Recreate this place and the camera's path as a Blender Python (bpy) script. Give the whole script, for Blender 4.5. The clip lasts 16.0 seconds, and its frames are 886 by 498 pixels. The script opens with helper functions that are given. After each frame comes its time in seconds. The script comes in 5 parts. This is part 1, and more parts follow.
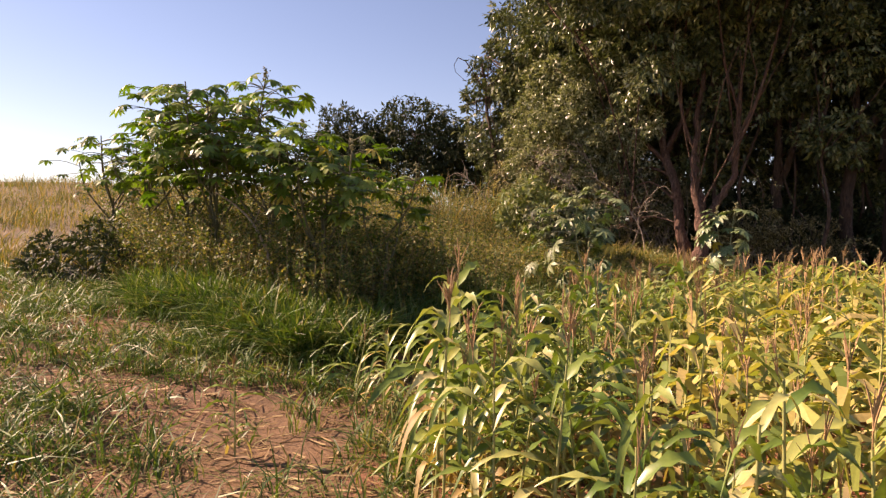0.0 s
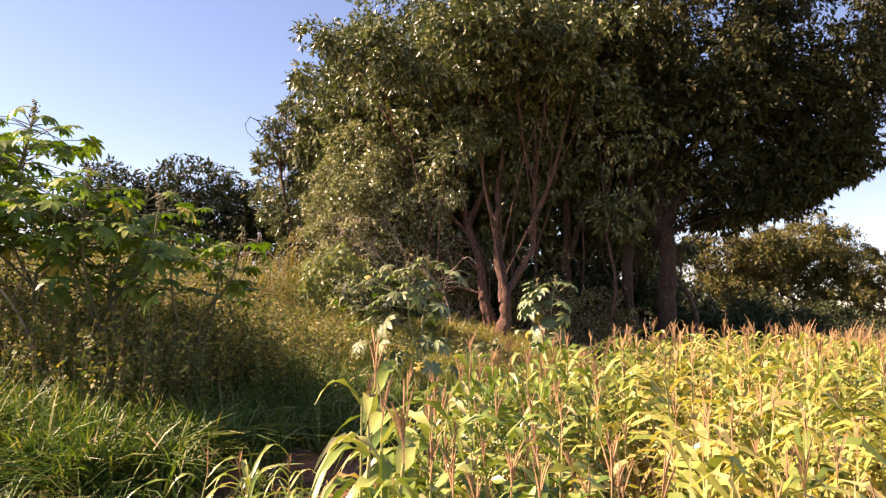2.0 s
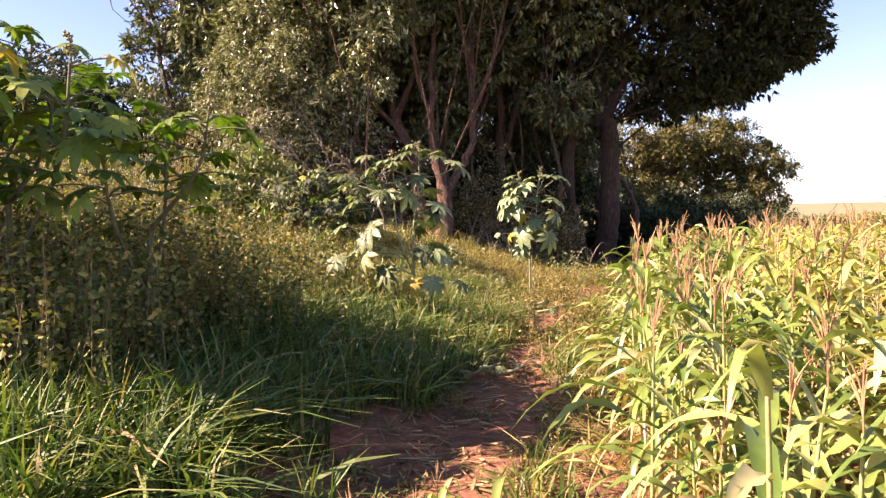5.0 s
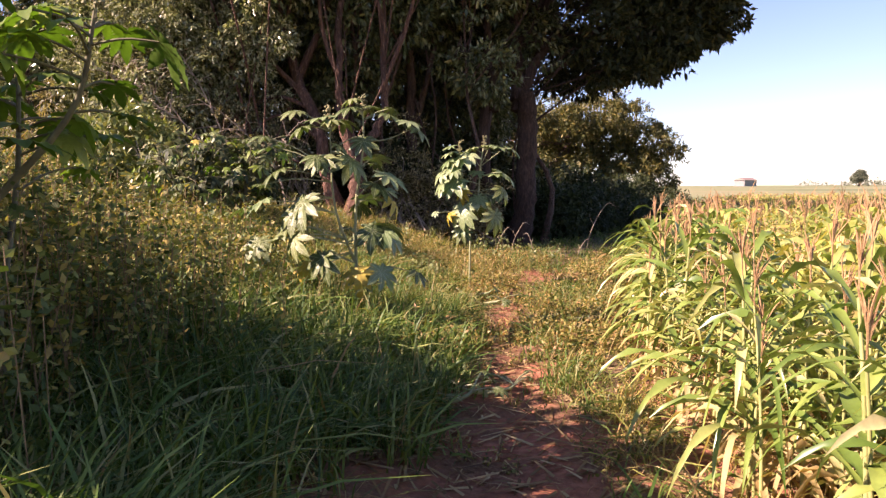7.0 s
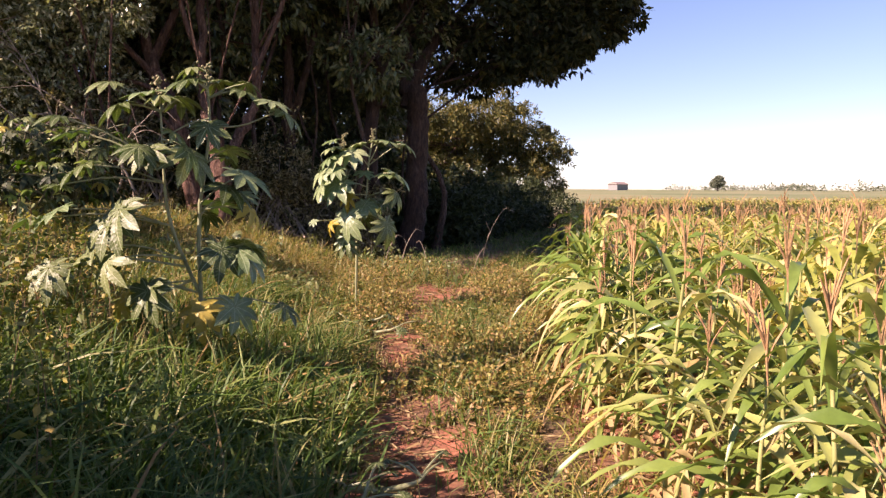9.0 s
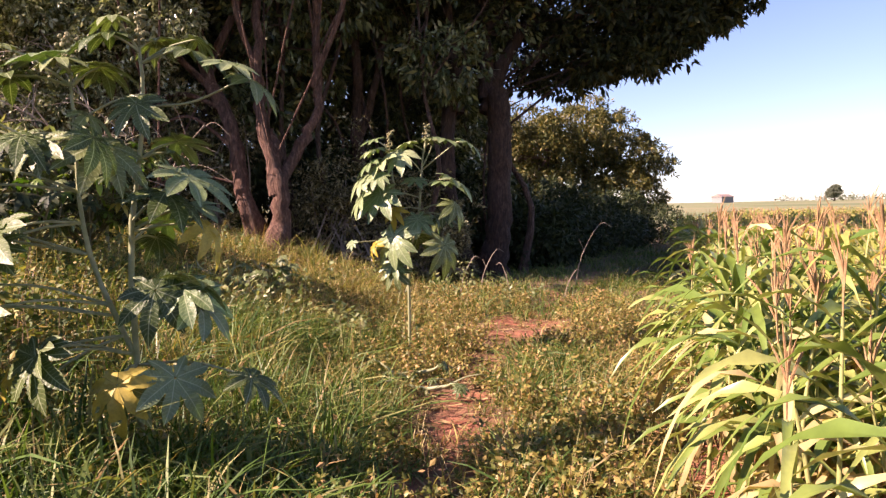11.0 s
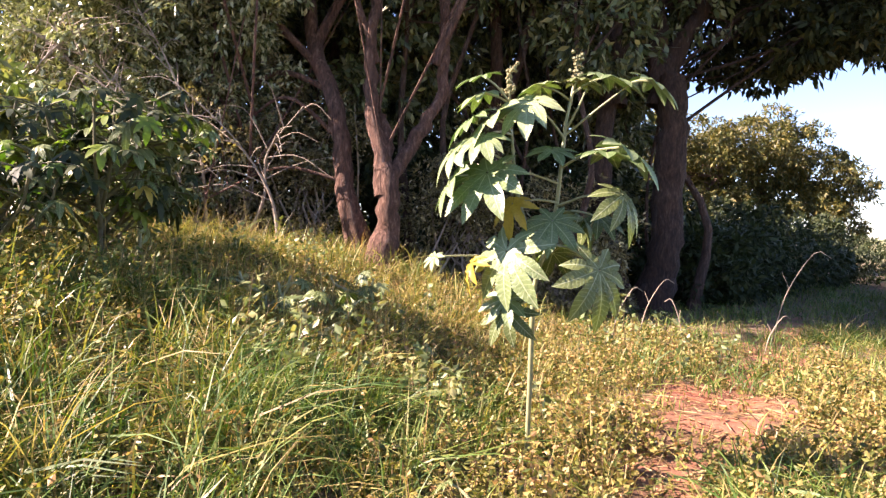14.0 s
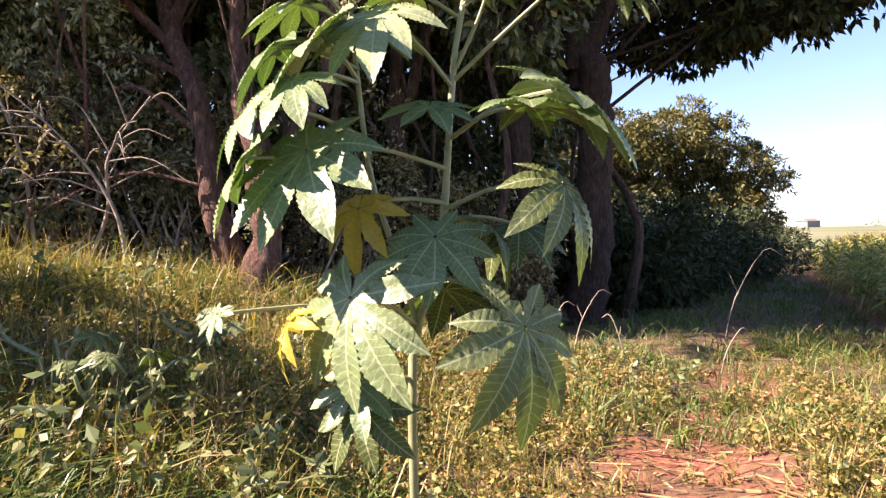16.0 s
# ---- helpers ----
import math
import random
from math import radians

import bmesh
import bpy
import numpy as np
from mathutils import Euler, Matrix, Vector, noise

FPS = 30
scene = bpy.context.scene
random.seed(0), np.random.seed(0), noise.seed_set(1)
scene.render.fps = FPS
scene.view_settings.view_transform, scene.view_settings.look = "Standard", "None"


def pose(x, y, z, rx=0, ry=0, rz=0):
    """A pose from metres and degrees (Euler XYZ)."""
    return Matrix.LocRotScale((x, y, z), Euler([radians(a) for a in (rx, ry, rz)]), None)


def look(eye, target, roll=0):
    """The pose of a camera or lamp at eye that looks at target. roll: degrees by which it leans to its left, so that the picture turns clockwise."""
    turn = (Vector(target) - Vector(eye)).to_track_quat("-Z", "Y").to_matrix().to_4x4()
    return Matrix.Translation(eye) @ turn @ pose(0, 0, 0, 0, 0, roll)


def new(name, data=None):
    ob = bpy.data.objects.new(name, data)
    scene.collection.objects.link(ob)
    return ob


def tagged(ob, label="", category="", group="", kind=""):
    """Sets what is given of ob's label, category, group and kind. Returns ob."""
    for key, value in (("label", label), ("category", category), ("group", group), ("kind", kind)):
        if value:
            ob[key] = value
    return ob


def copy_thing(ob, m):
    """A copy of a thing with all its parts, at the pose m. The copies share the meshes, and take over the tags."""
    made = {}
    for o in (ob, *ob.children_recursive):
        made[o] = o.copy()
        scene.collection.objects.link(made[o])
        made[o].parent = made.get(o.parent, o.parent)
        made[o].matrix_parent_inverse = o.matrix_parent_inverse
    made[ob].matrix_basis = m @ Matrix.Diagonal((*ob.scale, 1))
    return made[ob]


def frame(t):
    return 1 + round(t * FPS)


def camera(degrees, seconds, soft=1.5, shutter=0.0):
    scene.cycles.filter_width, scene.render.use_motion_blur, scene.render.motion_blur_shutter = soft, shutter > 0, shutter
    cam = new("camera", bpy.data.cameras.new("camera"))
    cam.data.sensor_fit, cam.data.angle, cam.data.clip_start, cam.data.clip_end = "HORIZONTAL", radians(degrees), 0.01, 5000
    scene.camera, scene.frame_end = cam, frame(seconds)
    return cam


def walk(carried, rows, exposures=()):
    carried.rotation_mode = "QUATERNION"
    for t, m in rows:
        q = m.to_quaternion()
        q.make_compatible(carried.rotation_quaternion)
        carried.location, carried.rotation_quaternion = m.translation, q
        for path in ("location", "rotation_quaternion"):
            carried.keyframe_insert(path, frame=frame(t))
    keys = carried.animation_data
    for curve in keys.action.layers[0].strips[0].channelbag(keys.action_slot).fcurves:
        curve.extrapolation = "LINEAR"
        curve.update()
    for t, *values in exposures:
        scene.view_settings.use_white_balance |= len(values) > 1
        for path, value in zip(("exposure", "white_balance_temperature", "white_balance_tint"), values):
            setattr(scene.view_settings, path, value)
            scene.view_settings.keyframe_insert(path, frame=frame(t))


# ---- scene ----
cam = camera(65.1, 16.0, soft=1.35)
PATH = [
    (0, (4.451, -2.072, 1.556), (3.576, -0.782, 1.520), 1.5),
    (0.5, (4.089, -1.947, 1.684), (3.439, -0.529, 1.695), 3.0),
    (1, (3.778, -1.753, 1.682), (3.287, -0.272, 1.693), 0.7),
    (1.5, (3.419, -1.549, 1.682), (2.930, -0.069, 1.754), 0.1),
    (2, (3.122, -1.332, 1.647), (2.700, 0.165, 1.775), 1.1),
    (2.5, (2.699, -1.046, 1.662), (2.278, 0.451, 1.787), 0.3),
    (3, (2.391, -0.787, 1.674), (1.945, 0.707, 1.731), 1.9),
    (3.2, (2.234, -0.722, 1.671), (1.856, 0.790, 1.711), 0.8),
    (5.3, (0.862, 0.784, 1.537), (0.759, 2.338, 1.452), 0.3),
    (5.5, (0.765, 0.915, 1.528), (0.690, 2.472, 1.456), 1.7),
    (6, (0.500, 1.349, 1.495), (0.523, 2.907, 1.422), 0.1),
    (6.5, (0.314, 1.744, 1.452), (0.426, 3.295, 1.331), -2.0),
    (7, (0.165, 2.182, 1.530), (0.291, 3.732, 1.396), -0.2),
    (7.5, (0.062, 2.592, 1.583), (0.282, 4.130, 1.446), -1.3),
    (8, (0.200, 3.059, 1.505), (0.537, 4.576, 1.366), -2.5),
    (8.5, (0.275, 3.390, 1.524), (0.618, 4.905, 1.371), 0.8),
    (9, (0.350, 3.814, 1.554), (0.729, 5.322, 1.424), 0.3),
    (9.5, (0.551, 4.261, 1.483), (0.926, 5.774, 1.414), -0.7),
    (9.7, (0.656, 4.419, 1.519), (0.929, 5.951, 1.413), 0.7),
    (11.8, (1.117, 6.346, 1.424), (1.255, 7.900, 1.386), -0.4),
    (12, (1.162, 6.521, 1.410), (1.293, 8.075, 1.385), 1.2),
    (12.5, (1.248, 7.005, 1.385), (1.195, 8.563, 1.310), 1.9),
    (13, (1.288, 7.401, 1.404), (1.244, 8.959, 1.365), 1.3),
    (13.5, (1.289, 7.906, 1.349), (1.197, 9.463, 1.377), 1.5),
    (14, (1.264, 8.422, 1.334), (1.111, 9.974, 1.292), 1.6),
    (14.5, (1.230, 8.823, 1.398), (1.183, 10.381, 1.358), 2.1),
    (15, (1.343, 9.284, 1.422), (1.324, 10.844, 1.440), 1.1),
    (15.5, (1.381, 9.700, 1.392), (1.339, 11.259, 1.367), 1.4),
    (16, (1.470, 10.125, 1.403), (1.487, 11.684, 1.372), -0.9),
]
EXPOSURES = [(0, 1.32, 7150, 33), (1, 1.82, 7150, 34), (2, 1.92, 7000, 33), (3, 2.10, 6750, 35), (5.5, 2.05, 6350, 37), (9, 1.46, 6250, 37), (12.5, 2.07, 6200, 35), (14, 2.40, 5950, 30), (15, 2.26, 5950, 30), (16, 2.05, 5900, 29)]
walk(cam, [(t, look(eye, target, roll)) for t, eye, target, roll in PATH], EXPOSURES)

# ---- world, sun, exposure ----
world = bpy.data.worlds.new("sky")
scene.world = world
world.use_nodes = True
sky = world.node_tree.nodes.new("ShaderNodeTexSky")
sky.sky_type = "NISHITA"
sky.sun_disc = False
SUN_WAY = Vector((-1.33, -0.30, 0.98)).normalized()
sky.sun_elevation = math.asin(SUN_WAY.z)
sky.sun_rotation = math.atan2(SUN_WAY.x, SUN_WAY.y)
sky.altitude = 800
sky.air_density, sky.dust_density, sky.ozone_density = 1.0, 0.4, 0.9
world.node_tree.nodes["Background"].inputs[1].default_value = 0.060
world.node_tree.links.new(sky.outputs[0], world.node_tree.nodes["Background"].inputs[0])
sun = new("sun", bpy.data.lights.new("sun", "SUN"))
sun.data.energy = 5.0
sun.data.angle = radians(0.5)
sun.data.color = (1.0, 0.82, 0.60)
sun.matrix_world = look(SUN_WAY * 60, (0, 0, 0))


# ---- materials ----
def shader(name):
    m = bpy.data.materials.new(name)
    m.use_nodes = True
    nt = m.node_tree
    return m, nt, nt.nodes["Principled BSDF"], nt.nodes["Material Output"]


def ramp(nt, fac, stops):
    r = nt.nodes.new("ShaderNodeValToRGB")
    while len(r.color_ramp.elements) < len(stops):
        r.color_ramp.elements.new(0.5)
    for e, (p, c) in zip(r.color_ramp.elements, stops):
        e.position, e.color = p, (*c, 1)
    nt.links.new(fac, r.inputs[0])
    return r.outputs[0]


def noise_at(nt, scale, detail=4.0, rough=0.6, space="Object"):
    tc = nt.nodes.new("ShaderNodeTexCoord")
    n = nt.nodes.new("ShaderNodeTexNoise")
    n.inputs["Scale"].default_value, n.inputs["Detail"].default_value, n.inputs["Roughness"].default_value = scale, detail, rough
    nt.links.new(tc.outputs[space], n.inputs["Vector"])
    return n.outputs["Fac"]


def blend(nt, a, b, fac, mode="MIX"):
    x = nt.nodes.new("ShaderNodeMix")
    x.data_type, x.blend_type = "RGBA", mode
    for sock, v in ((x.inputs[0], fac), (x.inputs[6], a), (x.inputs[7], b)):
        if hasattr(v, "links"):
            nt.links.new(v, sock)
        else:
            sock.default_value = v if isinstance(v, (int, float)) else (*v, 1)
    return x.outputs[2]


def bump(nt, fac, strength, dist, target):
    b = nt.nodes.new("ShaderNodeBump")
    b.inputs["Strength"].default_value, b.inputs["Distance"].default_value = strength, dist
    nt.links.new(fac, b.inputs["Height"])
    nt.links.new(b.outputs[0], target.inputs["Normal"])


def vein_lines(nt):
    """Midrib and slanting side veins of a lobe, from its length and breadth kept on the mesh."""
    def calc(op, a, b=0.0):
        m = nt.nodes.new("ShaderNodeMath")
        m.operation = op
        for sock, v in zip(m.inputs, (a, b)):
            if hasattr(v, "links"):
                nt.links.new(v, sock)
            else:
                sock.default_value = v
        return m.outputs[0]
    at = nt.nodes.new("ShaderNodeAttribute")
    at.attribute_name = "vein"
    sep = nt.nodes.new("ShaderNodeSeparateColor")
    nt.links.new(at.outputs["Color"], sep.inputs[0])
    across = calc("ABSOLUTE", calc("SUBTRACT", sep.outputs[1], 0.5))
    rib = calc("LESS_THAN", calc("MULTIPLY", across, sep.outputs[2]), 0.0045)
    run = calc("FRACT", calc("SUBTRACT", calc("MULTIPLY", sep.outputs[0], 13.0), calc("MULTIPLY", across, 3.2)))
    side = calc("MULTIPLY", calc("LESS_THAN", run, 0.13), 0.6)
    return calc("MAXIMUM", rib, side)


def leaf_material(name, stops, through_light=0.35, rough=0.5, by="island", grain=30.0, glow=(1.25, 1.3, 0.5), gloss=0.4, veins=False):
    """Foliage: colour varied leaf by leaf and along the leaf, some light shining through."""
    m, nt, p, out = shader(name)
    if by == "island":
        g = nt.nodes.new("ShaderNodeNewGeometry")
        rnd = g.outputs["Random Per Island"]
    else:
        g = nt.nodes.new("ShaderNodeObjectInfo")
        rnd = g.outputs["Random"]
    col = ramp(nt, rnd, stops)
    n = noise_at(nt, grain)
    col = blend(nt, col, ramp(nt, n, [(0.3, (0.6, 0.6, 0.5)), (0.7, (1.15, 1.12, 1.0))]), 0.55, "MULTIPLY")
    if veins:
        bump(nt, noise_at(nt, 7.0, 3, 0.5), 0.2, 0.05, p)
        col = blend(nt, col, blend(nt, col, (0.55, 0.58, 0.36), 0.45), vein_lines(nt))
    nt.links.new(col, p.inputs["Base Color"])
    p.inputs["Roughness"].default_value = rough
    p.inputs["Specular IOR Level"].default_value = gloss
    tr = nt.nodes.new("ShaderNodeBsdfTranslucent")
    nt.links.new(blend(nt, col, glow, 1.0, "MULTIPLY"), tr.inputs["Color"])
    mix = nt.nodes.new("ShaderNodeMixShader")
    mix.inputs[0].default_value = through_light
    nt.links.new(p.outputs[0], mix.inputs[1])
    nt.links.new(tr.outputs[0], mix.inputs[2])
    nt.links.new(mix.outputs[0], out.inputs["Surface"])
    return m


def stem_material(name, c0, c1, scale=8.0, rough=0.7, strength=0.4):
    m, nt, p, out = shader(name)
    n = noise_at(nt, scale, 6.0, 0.65)
    nt.links.new(ramp(nt, n, [(0.3, c0), (0.7, c1)]), p.inputs["Base Color"])
    p.inputs["Roughness"].default_value = rough
    bump(nt, n, strength, 0.02, p)
    return m


def bark_material(name, c0, c1, c2):
    m, nt, p, out = shader(name)
    tc = nt.nodes.new("ShaderNodeTexCoord")
    mp = nt.nodes.new("ShaderNodeMapping")
    mp.inputs["Scale"].default_value = (13, 13, 3.4)
    nt.links.new(tc.outputs["Object"], mp.inputs["Vector"])
    n = nt.nodes.new("ShaderNodeTexNoise")
    n.inputs["Scale"].default_value, n.inputs["Detail"].default_value, n.inputs["Roughness"].default_value = 1.6, 9, 0.72
    nt.links.new(mp.outputs[0], n.inputs["Vector"])
    big = noise_at(nt, 1.1, 3)
    col = blend(nt, ramp(nt, n.outputs["Fac"], [(0.35, c0), (0.55, c1), (0.72, c2)]), ramp(nt, big, [(0.35, (0.6, 0.55, 0.5)), (0.65, (1.2, 1.15, 1.1))]), 0.7, "MULTIPLY")
    nt.links.new(col, p.inputs["Base Color"])
    p.inputs["Roughness"].default_value = 0.9
    bump(nt, n.outputs["Fac"], 1.0, 0.09, p)
    return m


def soil_material():
    m, nt, p, out = shader("red_soil")
    a = nt.nodes.new("ShaderNodeAttribute")
    a.attribute_name = "cover"
    sep = nt.nodes.new("ShaderNodeSeparateColor")
    nt.links.new(a.outputs["Color"], sep.inputs[0])
    fine = noise_at(nt, 14.0, 8, 0.7)
    mid = noise_at(nt, 1.7, 5, 0.6)
    soil = ramp(nt, fine, [(0.25, (0.12, 0.042, 0.024)), (0.5, (0.33, 0.115, 0.06)), (0.75, (0.52, 0.22, 0.125))])
    litter = ramp(nt, noise_at(nt, 40.0, 6, 0.7), [(0.35, (0.05, 0.028, 0.014)), (0.55, (0.16, 0.095, 0.045)), (0.75, (0.38, 0.26, 0.13))])
    soil = blend(nt, soil, litter, ramp(nt, mid, [(0.45, (0, 0, 0)), (0.62, (0.75, 0.75, 0.75))]))
    grass = ramp(nt, fine, [(0.3, (0.04, 0.034, 0.014)), (0.6, (0.13, 0.105, 0.042)), (0.8, (0.25, 0.18, 0.08))])
    grass = blend(nt, grass, litter, ramp(nt, mid, [(0.35, (0.2, 0.2, 0.2)), (0.6, (0.9, 0.9, 0.9))]))
    near = blend(nt, grass, soil, sep.outputs[0])
    far = ramp(nt, noise_at(nt, 0.02, 5, 0.6), [(0.35, (0.11, 0.135, 0.048)), (0.5, (0.18, 0.19, 0.075)), (0.65, (0.24, 0.20, 0.10))])
    nt.links.new(blend(nt, near, far, sep.outputs[1]), p.inputs["Base Color"])
    p.inputs["Roughness"].default_value = 0.95
    bump(nt, fine, 0.8, 0.03, p)
    return m


SOIL = soil_material()
GRASS = leaf_material("green_grass", [(0.0, (0.035, 0.075, 0.012)), (0.45, (0.095, 0.165, 0.030)), (0.8, (0.20, 0.25, 0.06)), (0.95, (0.34, 0.31, 0.13)), (1.0, (0.32, 0.20, 0.08))], 0.24, 0.50, glow=(1.1, 1.3, 0.4), gloss=0.35)
PALE_GRASS = leaf_material("pale_grass", [(0.0, (0.06, 0.10, 0.020)), (0.35, (0.17, 0.21, 0.045)), (0.65, (0.34, 0.32, 0.09)), (0.88, (0.50, 0.38, 0.15)), (1.0, (0.36, 0.20, 0.09))], 0.34, 0.40)
DRY_GRASS = leaf_material("dry_grass", [(0.0, (0.20, 0.155, 0.06)), (0.5, (0.38, 0.29, 0.115)), (1.0, (0.56, 0.45, 0.23))], 0.3, 0.6)
STRAW = leaf_material("straw", [(0.0, (0.13, 0.07, 0.03)), (0.5, (0.30, 0.19, 0.085)), (1.0, (0.50, 0.38, 0.20))], 0.15, 0.75)
COVER = leaf_material("ground_cover_leaves", [(0.0, (0.06, 0.085, 0.020)), (0.35, (0.19, 0.195, 0.045)), (0.75, (0.40, 0.32, 0.10)), (1.0, (0.48, 0.27, 0.13))], 0.28, 0.45, glow=(1.15, 1.2, 0.6))
WEED = leaf_material("weed_leaves", [(0.0, (0.05, 0.08, 0.016)), (0.5, (0.13, 0.165, 0.035)), (0.8, (0.34, 0.30, 0.07)), (1.0, (0.42, 0.29, 0.085))], 0.26, 0.6, glow=(1.0, 1.15, 0.5))
WEED_STEM = stem_material("weed_stem", (0.16, 0.10, 0.05), (0.30, 0.20, 0.09), 20)
CASTOR = leaf_material("castor_leaf", [(0.0, (0.13, 0.19, 0.075)), (0.6, (0.20, 0.255, 0.115)), (1.0, (0.28, 0.325, 0.165))], 0.12, 0.42, "object", 9.0, (0.8, 1.3, 0.2), 0.5, True)
# darker castor leaf for shaded sides, shade put into its colour
CASTOR_SHADED = leaf_material("shaded_castor_leaf", [(0.0, (0.055, 0.085, 0.020)), (0.6, (0.105, 0.135, 0.040)), (1.0, (0.19, 0.22, 0.085))], 0.14, 0.45, "object", 9.0, (1.0, 1.3, 0.3), 0.4, True)
# canopy on the grove's shade side: the shade is put into the leaf colour
SHADED_CANOPY = leaf_material("shaded_canopy_leaves", [(0.0, (0.018, 0.024, 0.008)), (0.6, (0.042, 0.048, 0.016)), (0.9, (0.08, 0.078, 0.028)), (1.0, (0.14, 0.12, 0.05))], 0.10, 0.5, "island", 6.0, gloss=0.2)
CASTOR_DARK = leaf_material("dark_castor_leaf", [(0.0, (0.07, 0.12, 0.020)), (0.6, (0.14, 0.20, 0.034)), (1.0, (0.24, 0.28, 0.055))], 0.24, 0.45, "object", 9.0, (1.3, 1.9, 0.3), 0.25)
CASTOR_OLD = leaf_material("yellowed_castor_leaf", [(0.0, (0.42, 0.32, 0.04)), (1.0, (0.55, 0.45, 0.12))], 0.3, 0.5, "object", 15.0)
CASTOR_STEM = stem_material("castor_stem", (0.20, 0.22, 0.10), (0.36, 0.36, 0.20), 14, 0.5, 0.2)
DULL_STEM = stem_material("dull_castor_stem", (0.07, 0.06, 0.03), (0.15, 0.14, 0.06), 14, 0.7, 0.2)
CASTOR_BUD = stem_material("castor_flower", (0.10, 0.13, 0.05), (0.28, 0.22, 0.10), 40, 0.7)
CORN = leaf_material("corn_leaf", [(0.0, (0.10, 0.17, 0.032)), (0.5, (0.21, 0.28, 0.060)), (0.85, (0.38, 0.40, 0.13)), (1.0, (0.60, 0.53, 0.27))], 0.22, 0.33, "object", 18.0, (1.1, 1.25, 0.45), 0.5)
CORN_FAR = leaf_material("corn_leaf_far", [(0.0, (0.13, 0.19, 0.04)), (0.45, (0.31, 0.34, 0.075)), (0.8, (0.54, 0.47, 0.14)), (1.0, (0.68, 0.53, 0.23))], 0.32, 0.38)
RISE_GRASS = leaf_material("weedy_rise_grass", [(0.0, (0.07, 0.095, 0.022)), (0.5, (0.17, 0.165, 0.045)), (0.85, (0.34, 0.25, 0.09)), (1.0, (0.42, 0.26, 0.11))], 0.35, 0.6)
CORN_DRY = leaf_material("dry_corn_leaf", [(0.0, (0.38, 0.27, 0.11)), (1.0, (0.55, 0.44, 0.22))], 0.3, 0.6, "object", 15.0)
CORN_STALK = stem_material("corn_stalk", (0.22, 0.24, 0.07), (0.40, 0.38, 0.15), 10, 0.5, 0.2)
TASSEL = stem_material("corn_tassel", (0.24, 0.125, 0.055), (0.45, 0.295, 0.135), 30, 0.8)
MANGO = leaf_material("tree_leaves", [(0.0, (0.032, 0.046, 0.018)), (0.45, (0.095, 0.118, 0.046)), (0.8, (0.22, 0.235, 0.10)), (1.0, (0.37, 0.36, 0.21))], 0.12, 0.33, "island", 6.0, (1.1, 1.3, 0.5))
# paler copy of the tree leaves, with sunlight put into the colour
MANGO_LIT = leaf_material("sunlit_tint_leaves", [(0.0, (0.065, 0.078, 0.034)), (0.5, (0.24, 0.25, 0.12)), (1.0, (0.58, 0.56, 0.38))], 0.16, 0.26, "island", 6.0, (1.1, 1.3, 0.5), 0.55)
FAR_LEAF = leaf_material("far_tree_leaves", [(0.0, (0.045, 0.060, 0.016)), (0.5, (0.11, 0.11, 0.030)), (1.0, (0.25, 0.20, 0.055))], 0.2, 0.5, "island", 3.0)
# shade of undergrowth and hedge is in this colour; dark trees share it
SHADE_LEAF = leaf_material("dark_shade_leaves", [(0.0, (0.02, 0.032, 0.010)), (0.6, (0.04, 0.058, 0.018)), (1.0, (0.08, 0.09, 0.03))], 0.15, 0.65, "island", 6.0)
SHRUB_LEAF = leaf_material("pale_shrub_leaves", [(0.0, (0.12, 0.16, 0.06)), (0.6, (0.22, 0.26, 0.11)), (1.0, (0.36, 0.33, 0.15))], 0.25, 0.4, "island", 8.0)
TANGLE_LEAF = leaf_material("brown_thicket_leaves", [(0.0, (0.06, 0.05, 0.024)), (0.5, (0.19, 0.165, 0.085)), (0.85, (0.40, 0.34, 0.19)), (1.0, (0.58, 0.51, 0.35))], 0.3, 0.4, "island", 8.0)
BARK = bark_material("grey_brown_bark", (0.035, 0.020, 0.014), (0.13, 0.08, 0.058), (0.27, 0.19, 0.145))
RED_BARK = bark_material("reddish_bark", (0.045, 0.022, 0.015), (0.18, 0.095, 0.065), (0.42, 0.29, 0.21))
# darker bark for the broad tree, its trunk's shade put into the colour
SHADED_BARK = bark_material("shaded_dark_bark", (0.02, 0.012, 0.008), (0.075, 0.043, 0.03), (0.16, 0.105, 0.08))
TWIG = stem_material("twig", (0.18, 0.13, 0.09), (0.40, 0.32, 0.24), 12)
DISTANT = leaf_material("distant_woods", [(0.0, (0.09, 0.11, 0.08)), (1.0, (0.16, 0.17, 0.11))], 0.1, 0.8)
PLASTER = stem_material("far_plaster", (0.19, 0.185, 0.18), (0.25, 0.24, 0.23), 0.5)
ROOFING = stem_material("far_roof", (0.24, 0.17, 0.15), (0.30, 0.22, 0.19), 0.5)


